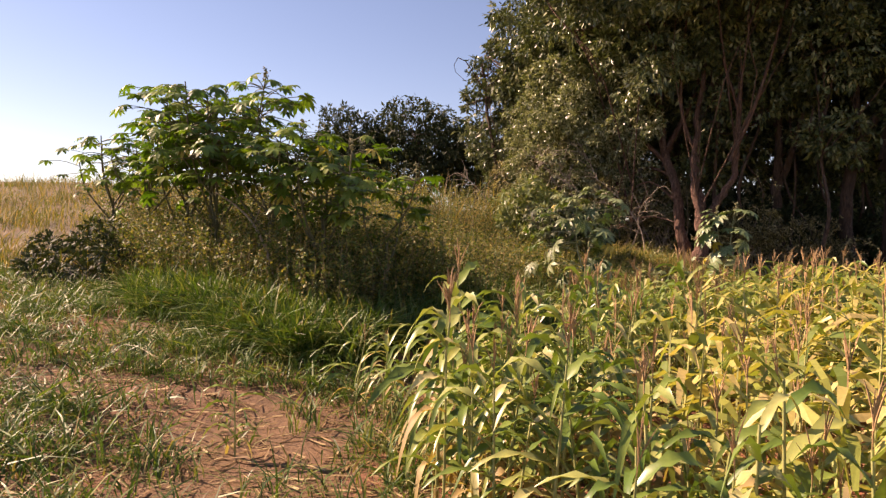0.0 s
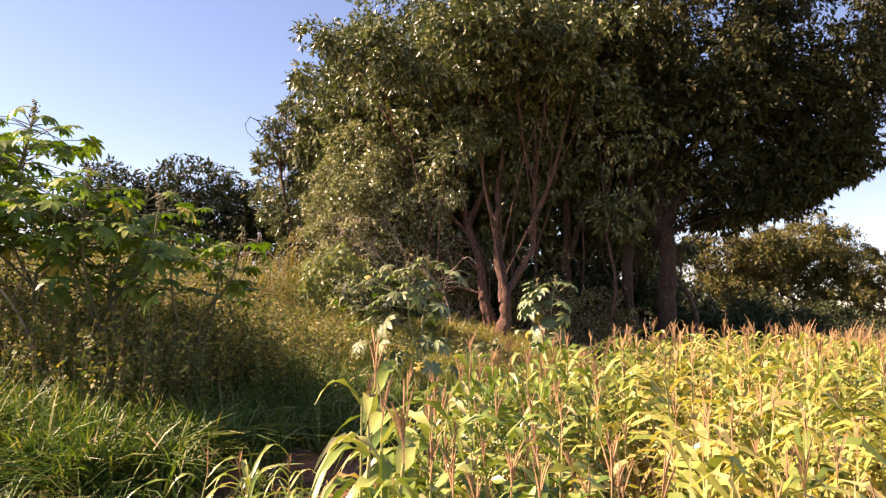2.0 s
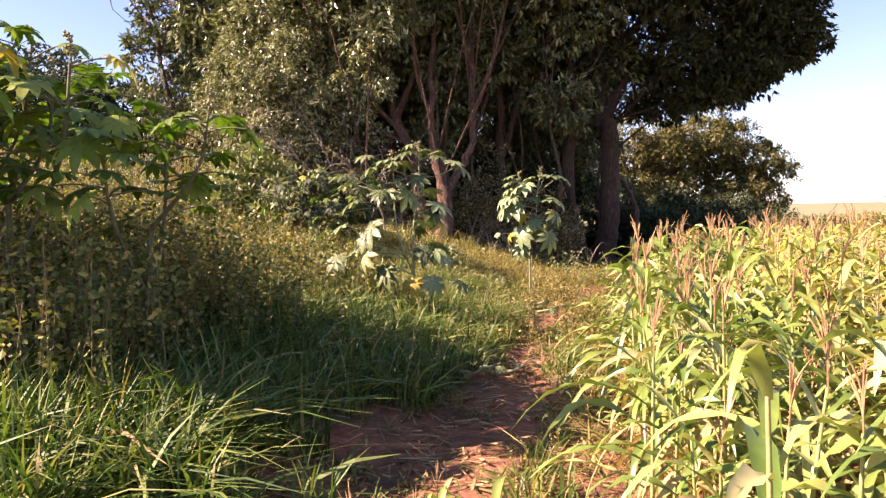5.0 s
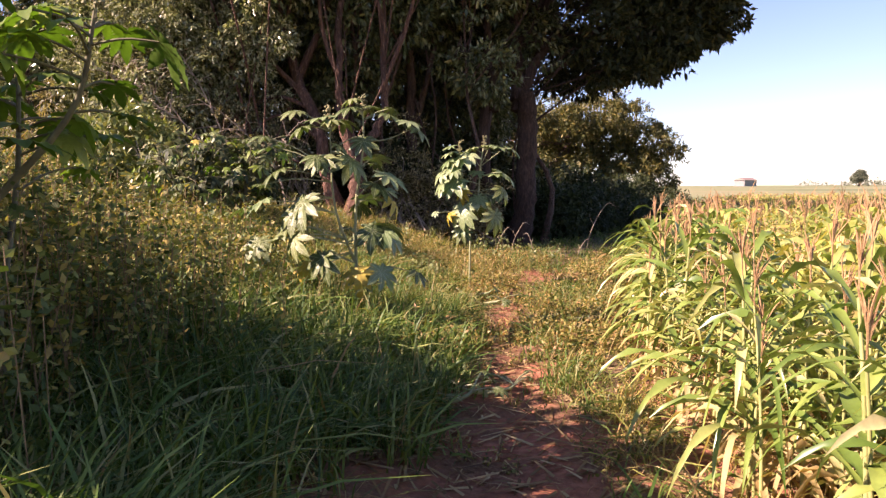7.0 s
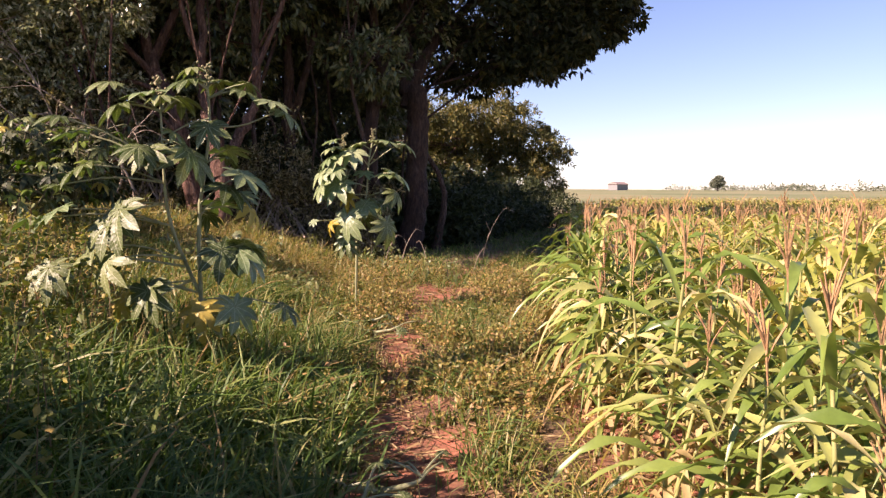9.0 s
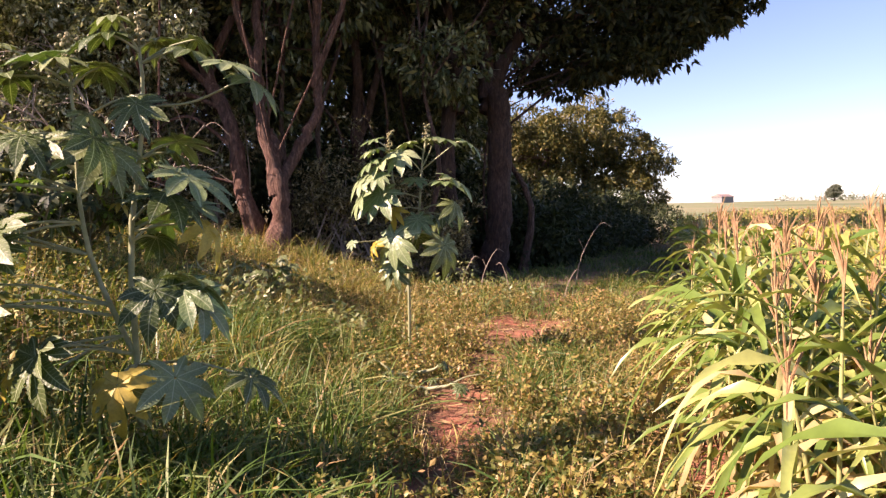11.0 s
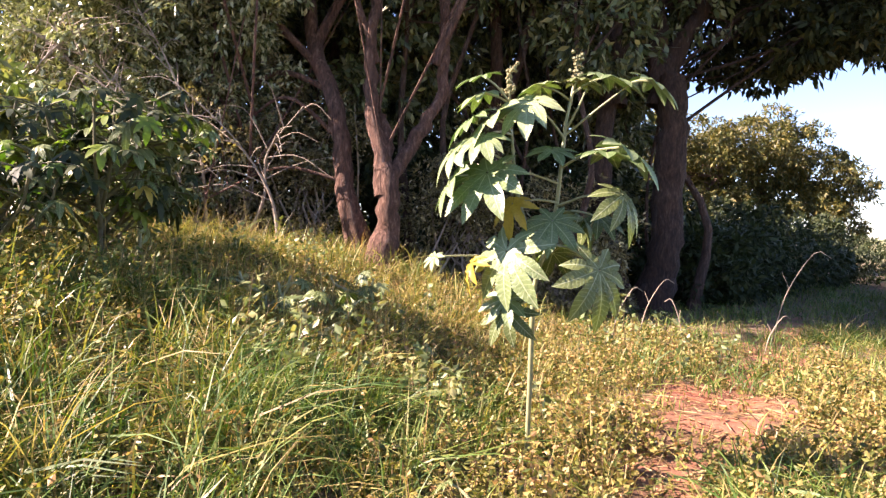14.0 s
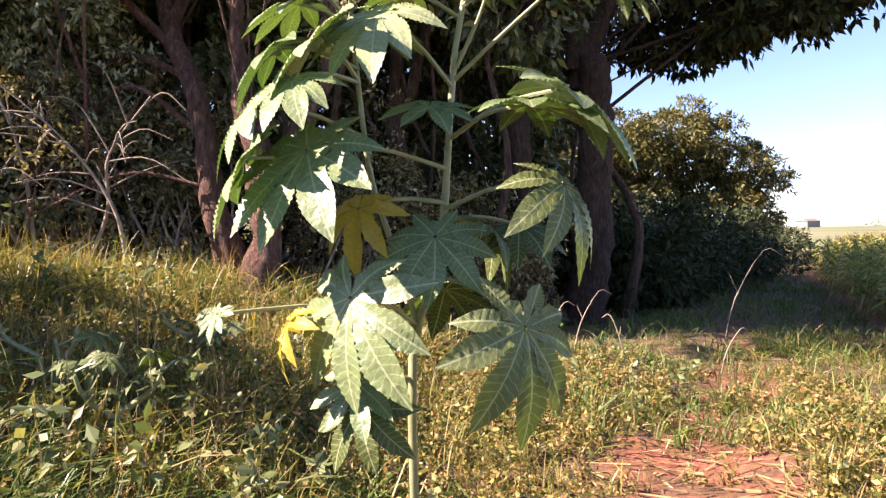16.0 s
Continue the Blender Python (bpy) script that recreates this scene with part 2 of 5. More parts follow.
# ---- geometry helpers ----
def mesh_of(name, verts, faces, material, smooth=False, extra=(), slots=None):
    """A mesh from arrays: verts (n, 3), faces (m, 3 or 4)."""
    me = bpy.data.meshes.new(name)
    verts, faces = np.asarray(verts, np.float32), np.asarray(faces, np.int32)
    k = faces.shape[1]
    me.vertices.add(len(verts))
    me.vertices.foreach_set("co", verts.ravel())
    me.loops.add(faces.size)
    me.loops.foreach_set("vertex_index", faces.ravel())
    me.polygons.add(len(faces))
    me.polygons.foreach_set("loop_start", np.arange(0, faces.size, k, dtype=np.int32))
    me.polygons.foreach_set("loop_total", np.full(len(faces), k, np.int32))
    me.polygons.foreach_set("use_smooth", np.full(len(faces), smooth))
    for m in (material, *extra):
        me.materials.append(m)
    if slots is not None:
        me.polygons.foreach_set("material_index", np.asarray(slots, np.int32))
    me.update(calc_edges=True)
    return me


class Geo:
    """Vertices and quads gathered piece by piece."""

    def __init__(self):
        self.v, self.f, self.n = [], [], 0

    def add(self, verts, faces):
        verts, faces = np.asarray(verts, float), np.asarray(faces, int)
        self.v.append(verts)
        self.f.append(faces + self.n)
        self.n += len(verts)
        return self

    def tube(self, pts, radii, sides=6, lumpy=0.0, seed=0):
        pts = np.asarray(pts, float)
        rng = np.random.default_rng(seed)
        n = len(pts)
        tang = np.gradient(pts, axis=0)
        tang /= np.linalg.norm(tang, axis=1)[:, None] + 1e-9
        ref = np.array([0.31, 0.95, 0.05]) if abs(tang[:, 2]).mean() > 0.6 else np.array([0.0, 0.0, 1.0])
        a = np.cross(tang, ref)
        a /= np.linalg.norm(a, axis=1)[:, None] + 1e-9
        b = np.cross(tang, a)
        ang = np.linspace(0, 2 * np.pi, sides, endpoint=False)
        r = np.asarray(radii, float)[:, None] * (1 + lumpy * rng.uniform(-1, 1, (n, sides)))
        ring = pts[:, None] + r[..., None] * (np.cos(ang)[None, :, None] * a[:, None] + np.sin(ang)[None, :, None] * b[:, None])
        i, j = np.meshgrid(np.arange(n - 1), np.arange(sides), indexing="ij")
        k = (j + 1) % sides
        faces = np.stack([i * sides + j, i * sides + k, (i + 1) * sides + k, (i + 1) * sides + j], -1).reshape(-1, 4)
        return self.add(ring.reshape(-1, 3), faces)

    def arrays(self):
        return np.concatenate(self.v), np.concatenate(self.f)

    def mesh(self, name, material, smooth=False):
        return mesh_of(name, *self.arrays(), material, smooth)


def part(name, mesh, parent, m=None, label=""):
    """One mesh object under a thing or under a part."""
    ob = new(name, mesh)
    ob.parent = parent
    if m is not None:
        ob.matrix_local = m
    return tagged(ob, label)


def thing(name, at, label, category, group="", turn=0.0, scale=1.0):
    ob = new(name)
    ob.matrix_world = Matrix.Translation(at) @ Matrix.Rotation(turn, 4, "Z") @ Matrix.Scale(scale, 4)
    return tagged(ob, label, category, group)


def stuff(name, mesh, label, category):
    return tagged(new(name, mesh), label, category, kind="stuff")


def bezier(points, n=8):
    """A smooth line through the given points."""
    p = np.asarray(points, float)
    if len(p) == 2:
        return p[0] + (p[1] - p[0]) * np.linspace(0, 1, n)[:, None]
    t = np.linspace(0, len(p) - 1, n)
    q = np.vstack([2 * p[0] - p[1], p, 2 * p[-1] - p[-2]])
    i = np.minimum(t.astype(int), len(p) - 2)
    u = (t - i)[:, None]
    a, b, c, d = q[i], q[i + 1], q[i + 2], q[i + 3]
    return 0.5 * (2 * b + (c - a) * u + (2 * a - 5 * b + 4 * c - d) * u ** 2 + (3 * b - a - 3 * c + d) * u ** 3)


# ---- the lie of the land ----
TRAIL = np.array([(0.1, 3.6), (0.35, 5.2), (0.9, 6.6), (1.25, 8.4), (1.5, 9.9), (1.75, 11.4), (2.4, 12.9), (3.2, 14.6), (4.2, 16.6), (6.2, 21.0), (9.5, 27.0)])
FIELD_EDGE = np.array([(9.0, -2.9), (5.0, -0.75), (3.6, -0.05), (2.3, 0.95), (1.65, 2.3), (1.45, 3.6), (1.8, 5.3), (2.15, 7.6), (2.6, 9.0), (3.45, 10.8), (4.3, 12.0), (6.1, 15.0), (7.4, 19.0), (9.6, 24.5), (13.0, 31.0), (17.0, 37.0)])


def to_line(x, y, line):
    """Distance to a line of points and the side on which it lies (positive: to the right of its course)."""
    best, side = np.full(np.shape(x), 1e9), np.zeros(np.shape(x))
    for (ax, ay), (bx, by) in zip(line[:-1], line[1:]):
        dx, dy = bx - ax, by - ay
        t = np.clip(((x - ax) * dx + (y - ay) * dy) / (dx * dx + dy * dy), 0, 1)
        d = np.hypot(x - ax - t * dx, y - ay - t * dy)
        s = np.sign((y - ay) * dx - (x - ax) * dy) * -1
        closer = d < best
        best, side = np.where(closer, d, best), np.where(closer, s, side)
    return best, side


def wave(x, y, s=1.0, k=0.0):
    """Smooth waviness between about -1 and 1."""
    x, y = np.asarray(x, float) * s + k, np.asarray(y, float) * s - k
    return (np.sin(x * 1.3 + 1.7 * np.sin(y * 0.7 + k)) + np.sin(y * 1.7 - 1.3 * np.sin(x * 0.9)) + np.sin((x + y) * 2.3 + 0.6) * 0.6 + np.sin((x - 1.4 * y) * 3.1) * 0.4) / 3


def step(a, b, v):
    t = np.clip((np.asarray(v, float) - a) / (b - a), 0, 1)
    return t * t * (3 - 2 * t)


def land(x, y):
    x, y = np.asarray(x, float), np.asarray(y, float)
    cx = np.interp(y, [-10, 3, 8, 12, 16, 22, 40], [0.6, 0.4, 0.9, 0.9, 1.8, 3.0, 6.0])
    d = np.maximum(cx - x, 0)
    slope = np.interp(y, [-6, 2, 8, 12, 18, 30], [0.05, 0.10, 0.17, 0.22, 0.27, 0.24])
    z = slope * (np.minimum(d, 3.2) + 0.35 * np.clip(d - 3.2, 0, 30) + 0.1 * np.clip(d - 33, 0, 200)) * step(0, 1.0, d)
    r = np.hypot(x, y)
    z = z + 0.0058 * np.clip(r - 45, 0, 700)
    tr, _ = to_line(x, y, TRAIL)
    z = z + 0.035 * wave(x, y, 1.1) * step(60, 20, r) - 0.05 * step(0.5, 0.1, tr)
    z = z + 0.10 * np.exp(-(((x - 2.75) / 0.5) ** 2 + ((y - 13.45) / 0.5) ** 2)) - 0.06 * np.exp(-(((x - 2.55) / 0.35) ** 2 + ((y - 12.85) / 0.16) ** 2))
    return z


def bare(x, y):
    """How bare the soil is: 1 on the trodden trail, 0 in the grass."""
    tr, _ = to_line(x, y, TRAIL)
    w = np.interp(y, [3, 5, 6.5, 8, 11, 12.5, 14, 17, 22], [0.8, 0.7, 0.45, 0.30, 0.22, 0.20, 0.46, 0.25, 0.05])
    a = step(w + 0.26, w - 0.14, tr + 0.20 * wave(x, y, 3.1)) * np.clip(0.75 + 0.5 * wave(x, y, 4.3, 2.0), 0.25, 1)
    d, side = to_line(x, y, FIELD_EDGE)
    corn = np.where(side > 0, 1.0, 0.0)
    lip = np.where(y < 6, step(0.75, 0.2, d + 0.15 * wave(x, y, 2.0)), 0) * np.where(x < 1.9, 1, 0.0)
    yard = (0.55 + 0.45 * step(-0.1, 0.4, wave(x, y, 0.9, 1.0))) * step(3.4, 2.2, y + 0.12 * x)
    yard2 = np.exp(-(((x + 6.0) / 3.0) ** 2 + ((y - 2.2) / 1.3) ** 2)) > 0.4
    spots = [(1.40, 7.95, 0.22), (2.75, 13.5, 0.40), (3.05, 14.4, 0.50), (0.55, 5.3, 0.7), (1.2, 6.3, 0.45), (1.55, 10.4, 0.18), (3.5, 15.3, 0.4)]
    red = np.maximum.reduce([np.exp(-((x - u) ** 2 + (y - w2) ** 2) / q ** 2) for u, w2, q in spots])
    red = step(0.25, 0.6, red + 0.22 * wave(x, y, 4.0))
    return np.clip(np.maximum.reduce([a, red, 0.9 * corn, 0.8 * lip, 0.4 * yard, 0.7 * yard2]), 0, 1)


def axis(lo, hi, fine, out):
    mid = np.arange(lo, hi, fine)
    g = 1.16 ** np.arange(1, 60) * fine
    up = hi + np.cumsum(g)
    dn = lo - np.cumsum(g)
    return np.concatenate([dn[dn > -out][::-1], mid, up[up < out]])


gx, gy = axis(-8, 9, 0.11, 2600), axis(-4, 24, 0.11, 2600)
X, Y = np.meshgrid(gx, gy)
Z = land(X, Y)
nx, ny = len(gx), len(gy)
ii, jj = np.meshgrid(np.arange(ny - 1), np.arange(nx - 1), indexing="ij")
quad = np.stack([ii * nx + jj, ii * nx + jj + 1, (ii + 1) * nx + jj + 1, (ii + 1) * nx + jj], -1).reshape(-1, 4)
ground_mesh = mesh_of("ground", np.stack([X, Y, Z], -1).reshape(-1, 3), quad, SOIL, True)
cover = ground_mesh.color_attributes.new("cover", "FLOAT_COLOR", "POINT")
rgba = np.ones((X.size, 4), np.float32)
rgba[:, 0] = bare(X, Y).ravel()
rgba[:, 1] = step(40, 75, np.hypot(X, Y)).ravel()
cover.data.foreach_set("color", rgba.ravel())
tagged(new("ground", ground_mesh), "red soil with a trodden trail and grassy bank", "ground", kind="structure")


def lz(x, y):
    return float(land(x, y))


# ---- trees ----
def leaf_cloud(centres, outward, size, rng, per=9, droop=0.55, width=0.185):
    """Sprays of pointed, folded leaves hanging round the given twig ends."""
    n = len(centres) * per
    c = np.repeat(centres, per, 0)
    o = np.repeat(outward, per, 0)
    d = o * 0.55 + rng.normal(0, 0.62, (n, 3))
    d[:, 2] -= droop
    d /= np.linalg.norm(d, axis=1)[:, None]
    side = np.cross(d, rng.normal(0, 1, (n, 3)) + np.array([0, 0, 1.4]))
    side /= np.linalg.norm(side, axis=1)[:, None] + 1e-9
    up = np.cross(side, d)
    L = size * rng.uniform(0.6, 1.25, n)[:, None]
    base = c + d * L * 0.12 + rng.normal(0, size * 0.22, (n, 3))
    W = L * width
    mid = base + d * L * 0.45
    v = np.stack([base, mid + side * W - up * W * 0.35, base + d * L - up * L * 0.12, mid - side * W - up * W * 0.35], 1).reshape(-1, 3)
    k = np.arange(n)[:, None] * 4
    f = np.concatenate([k + np.array([[0, 1, 2]]), k + np.array([[0, 2, 3]])], 1).reshape(-1, 3)
    return v, f


def crown(name, lumps, count, size, material, seed, per=9, droop=0.55, inner=0.55):
    """Foliage spread over lumps (x, y, z, rx, ry, rz), thin in places, uneven at the rim."""
    rng = np.random.default_rng(seed)
    count = int(count * (1.35 if size < 0.25 else 1))
    size = size * 0.93 if size < 0.25 else size
    L = np.asarray(lumps, float)
    area = (L[:, 3] * L[:, 4] + L[:, 4] * L[:, 5] + L[:, 3] * L[:, 5])
    pick = rng.choice(len(L), count, p=area / area.sum())
    u = rng.normal(0, 1, (count, 3))
    u /= np.linalg.norm(u, axis=1)[:, None]
    ph = rng.uniform(0, 6.28, (len(L), 3))[pick]
    ripple = 1 + 0.15 * np.sin(4 * u[:, 0] + ph[:, 0]) + 0.15 * np.sin(5 * u[:, 2] + ph[:, 1]) + 0.13 * np.sin(7 * u[:, 1] + ph[:, 2])
    r = ripple * rng.uniform(inner, 1.0, count) ** 0.6
    c = L[pick, :3] + u * L[pick, 3:] * r[:, None]
    if size < 0.25 and count > 500:
        # boughs: rounded clumps of sprays with gaps between them
        k = max(count // 34, 12)
        own = rng.integers(k, size=count)
        reach = (0.30 + 0.17 * L[pick, 3:].mean(1))[own] * rng.uniform(0.6, 1.25, k)[own]
        w = rng.normal(0, 1, (count, 3))
        w /= np.linalg.norm(w, axis=1)[:, None]
        w = w + 0.45 * u[own] + np.array([0, 0, 0.25])
        w /= np.linalg.norm(w, axis=1)[:, None]
        bough = c[own] + w * (reach * rng.uniform(0.35, 1.0, count) ** 0.5)[:, None] * np.array([1.1, 1.1, 0.8])
        inside = rng.random(count)[:, None] < 0.88
        c, u = np.where(inside, bough, c), np.where(inside, w, u)
    v, f = leaf_cloud(c, u, size, rng, per, droop)
    return mesh_of(name, v, f, material)


def limb_mesh(name, pts, r0, r1, material, sides=9, seed=0, n=12, flare=0.0):
    line = bezier(pts, n)
    t = np.linspace(0, 1, n)
    rad = r0 + (r1 - r0) * t ** 0.8
    rad = rad * (1 + flare * np.exp(-t * 9))
    g = Geo()
    if r0 > 0.1:
        rng = np.random.default_rng(seed + 77)
        line = line + np.cumsum(rng.normal(0, 0.035, (n, 3)), 0) * np.array([1, 1, 0.2]) * step(0, 0.25, t)[:, None]
        rad = rad * (1 + 0.07 * np.sin(t * 23 + seed) * rng.uniform(0.3, 1, n))
    g.tube(line, rad, sides, 0.09 if r0 > 0.1 else 0.10, seed)
    return g.mesh(name, material, True)


def twigs(lumps, roots, count, material, seed, r=0.02):
    rng = np.random.default_rng(seed)
    L = np.asarray(lumps, float)
    g = Geo()
    for _ in range(count):
        l = L[rng.integers(len(L))]
        u = rng.normal(0, 1, 3)
        end = l[:3] + u / np.linalg.norm(u) * l[3:] * rng.uniform(0.5, 0.95)
        a = np.asarray(roots[rng.integers(len(roots))], float)
        m = (a + end) / 2 + rng.normal(0, 0.45, 3) + np.array([0, 0, 0.3])
        m2 = (m + end) / 2 + rng.normal(0, 0.3, 3)
        g.tube(bezier([a, m, m2, end], 8), np.linspace(r * rng.uniform(0.6, 1.7), r * 0.35, 8), 4)
    return g.mesh("branchwork", material)


def tree(name, at, label, trunks, lumps, count, size, leaf, bark, seed, group="", per=9, droop=0.55, twig=24, inner=0.55, lit=None):
    """trunks: lists of (points relative to the foot, r0, r1); lumps relative to the foot too."""
    t = thing(name, at, label, "tree", group)
    ends = []
    for i, (pts, r0, r1) in enumerate(trunks):
        part("trunk" if i == 0 else "limb", limb_mesh("trunk" if i == 0 else "limb", pts, r0, r1, bark, 13 if r0 > 0.12 else 7, seed + i, 22 if r0 > 0.12 else 14, 0.5 if pts[0][2] < 0.1 else 0.0), t)
        b = bezier(pts, 8)
        ends += [b[-1], b[-3], b[-2]]
    if twig:
        tagged(part("branchwork", twigs(lumps, ends, twig, bark, seed + 5), t), kind="stuff")
    part("crown", crown("crown", lumps, count, size, leaf, seed + 7, per, droop, inner), t)
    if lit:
        # boughs meant to look sunlit get the paler leaf colour
        part("pale_foliage", crown("pale_foliage", lit[0], lit[1], size * 0.6, MANGO_LIT, seed + 9, per, droop, 0.6), t, None, "foliage with sunlight put into its pale yellowish colour")
    return t


# the grove beyond the trail
def rel(at, pts):
    return [(x - at[0], y - at[1], z - at[2]) for x, y, z in pts]


def rel_lumps(at, lumps):
    return [(x - at[0], y - at[1], z - at[2], a, b, c) for x, y, z, a, b, c in lumps]


def foot(x, y):
    return (x, y, lz(x, y) - 0.05)


G = "trees of the grove"
a = foot(-0.95, 18.6)
tree("tree", a, "leaning tree with a sunlit reddish trunk and dark foliage",
     [(rel(a, [a, (-1.2, 18.65, 1.95), (-1.45, 18.9, 3.2), (-1.95, 19.3, 4.3), (-2.6, 20.0, 6.5)]), 0.17, 0.10),
      (rel(a, [(-1.5, 18.95, 3.4), (-2.3, 18.9, 3.7), (-3.0, 19.2, 3.5), (-3.7, 19.2, 3.0)]), 0.055, 0.02),
      (rel(a, [(-1.3, 18.7, 2.6), (-2.0, 18.4, 3.2), (-2.7, 18.9, 3.1), (-3.1, 18.8, 2.5)]), 0.04, 0.015),
      (rel(a, [(-1.2, 18.7, 2.0), (-2.2, 18.5, 2.2), (-3.2, 18.2, 1.7)]), 0.035, 0.012),
      (rel(a, [(-1.9, 19.2, 4.2), (-1.2, 19.6, 6.0), (-1.0, 19.8, 8.0)]), 0.09, 0.04),
      (rel(a, [(-1.7, 19.1, 3.7), (-2.9, 18.9, 5.0), (-3.9, 18.6, 6.6), (-4.6, 18.3, 8.0)]), 0.07, 0.03),
      (rel(a, [(-2.2, 19.6, 5.2), (-2.0, 18.8, 6.6), (-2.4, 18.1, 8.4)]), 0.06, 0.025),
      (rel(a, [(-2.5, 18.95, 4.5), (-3.6, 18.7, 4.9), (-4.9, 18.8, 5.6)]), 0.035, 0.015)],
     # last three lumps jut forward, added mostly out of view to cast shade
     rel_lumps(a, [(-2.6, 20.3, 8.2, 2.6, 2.2, 2.6), (-5.0, 20.6, 8.0, 2.6, 2.2, 3.0), (-4.4, 20.6, 5.2, 1.5, 1.3, 1.4), (-1.4, 20.6, 10.6, 2.8, 2.4, 2.2), (-2.4, 18.5, 7.0, 1.7, 1.3, 1.3), (-4.6, 19.9, 6.6, 1.5, 1.3, 1.4), (-3.4, 18.8, 8.6, 1.7, 1.4, 1.4), (-2.6, 16.4, 8.6, 1.5, 1.1, 0.9), (-4.5, 16.0, 8.0, 1.4, 1.2, 1.1), (-0.9, 17.7, 8.8, 1.3, 1.1, 0.9)]),
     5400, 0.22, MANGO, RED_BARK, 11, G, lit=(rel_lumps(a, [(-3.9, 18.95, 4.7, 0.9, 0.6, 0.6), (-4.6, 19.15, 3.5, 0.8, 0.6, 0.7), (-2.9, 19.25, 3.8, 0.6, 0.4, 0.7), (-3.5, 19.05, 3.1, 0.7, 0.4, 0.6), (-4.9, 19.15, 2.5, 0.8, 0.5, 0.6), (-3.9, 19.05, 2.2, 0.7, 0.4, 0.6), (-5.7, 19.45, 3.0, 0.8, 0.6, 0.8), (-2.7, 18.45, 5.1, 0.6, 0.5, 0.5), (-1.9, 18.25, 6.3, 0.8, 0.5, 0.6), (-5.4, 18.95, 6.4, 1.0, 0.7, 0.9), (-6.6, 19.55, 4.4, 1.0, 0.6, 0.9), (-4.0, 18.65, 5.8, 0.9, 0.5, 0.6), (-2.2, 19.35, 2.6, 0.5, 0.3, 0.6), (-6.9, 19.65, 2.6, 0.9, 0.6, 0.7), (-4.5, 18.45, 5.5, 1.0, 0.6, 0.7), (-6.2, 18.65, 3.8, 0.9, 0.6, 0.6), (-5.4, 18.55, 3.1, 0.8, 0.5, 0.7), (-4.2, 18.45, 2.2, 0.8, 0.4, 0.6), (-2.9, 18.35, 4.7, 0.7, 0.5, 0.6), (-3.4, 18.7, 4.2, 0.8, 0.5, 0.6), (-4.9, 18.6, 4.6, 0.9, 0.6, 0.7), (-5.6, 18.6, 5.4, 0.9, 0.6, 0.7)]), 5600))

a = foot(-0.62, 18.25)
tree("tree", a, "forked tree with a split sunlit reddish trunk",
     [(rel(a, [a, (-0.58, 18.3, 1.6), (-0.62, 18.36, 2.3), (-0.76, 18.55, 3.0)]), 0.20, 0.10),
      (rel(a, [(-0.60, 18.3, 1.8), (-0.80, 18.6, 3.2), (-0.86, 18.9, 4.6), (-0.9, 19.6, 8.0)]), 0.13, 0.06),
      (rel(a, [(-0.56, 18.3, 1.9), (-0.30, 18.5, 2.75), (0.10, 18.8, 4.0), (0.35, 19.4, 7.5)]), 0.13, 0.06),
      (rel(a, [(0.05, 18.75, 3.8), (0.7, 18.7, 5.4), (1.4, 18.8, 8.2)]), 0.07, 0.03),
      (rel(a, [(-0.82, 18.7, 3.8), (-1.3, 18.5, 5.6), (-1.1, 18.3, 8.6)]), 0.06, 0.03),
      (rel(a, [(0.2, 19.0, 5.2), (-0.2, 18.6, 6.8), (-0.3, 18.3, 8.8)]), 0.05, 0.02)],
     # last two lumps are added high in front to shade the ground at right
     rel_lumps(a, [(-0.2, 20.2, 9.2, 2.4, 2.2, 2.6), (0.6, 20.8, 7.0, 1.4, 1.4, 1.2), (-1.0, 19.6, 7.4, 1.3, 1.2, 1.0), (-0.2, 18.3, 8.9, 1.7, 1.4, 1.2), (1.4, 18.9, 8.6, 1.6, 1.4, 1.4), (-0.8, 18.2, 9.6, 1.6, 1.4, 1.3), (-0.9, 16.6, 9.3, 1.4, 1.1, 0.9), (1.1, 17.5, 9.4, 1.5, 1.2, 1.0)]),
     4300, 0.22, MANGO, RED_BARK, 23, G)

a = foot(3.75, 21.0)
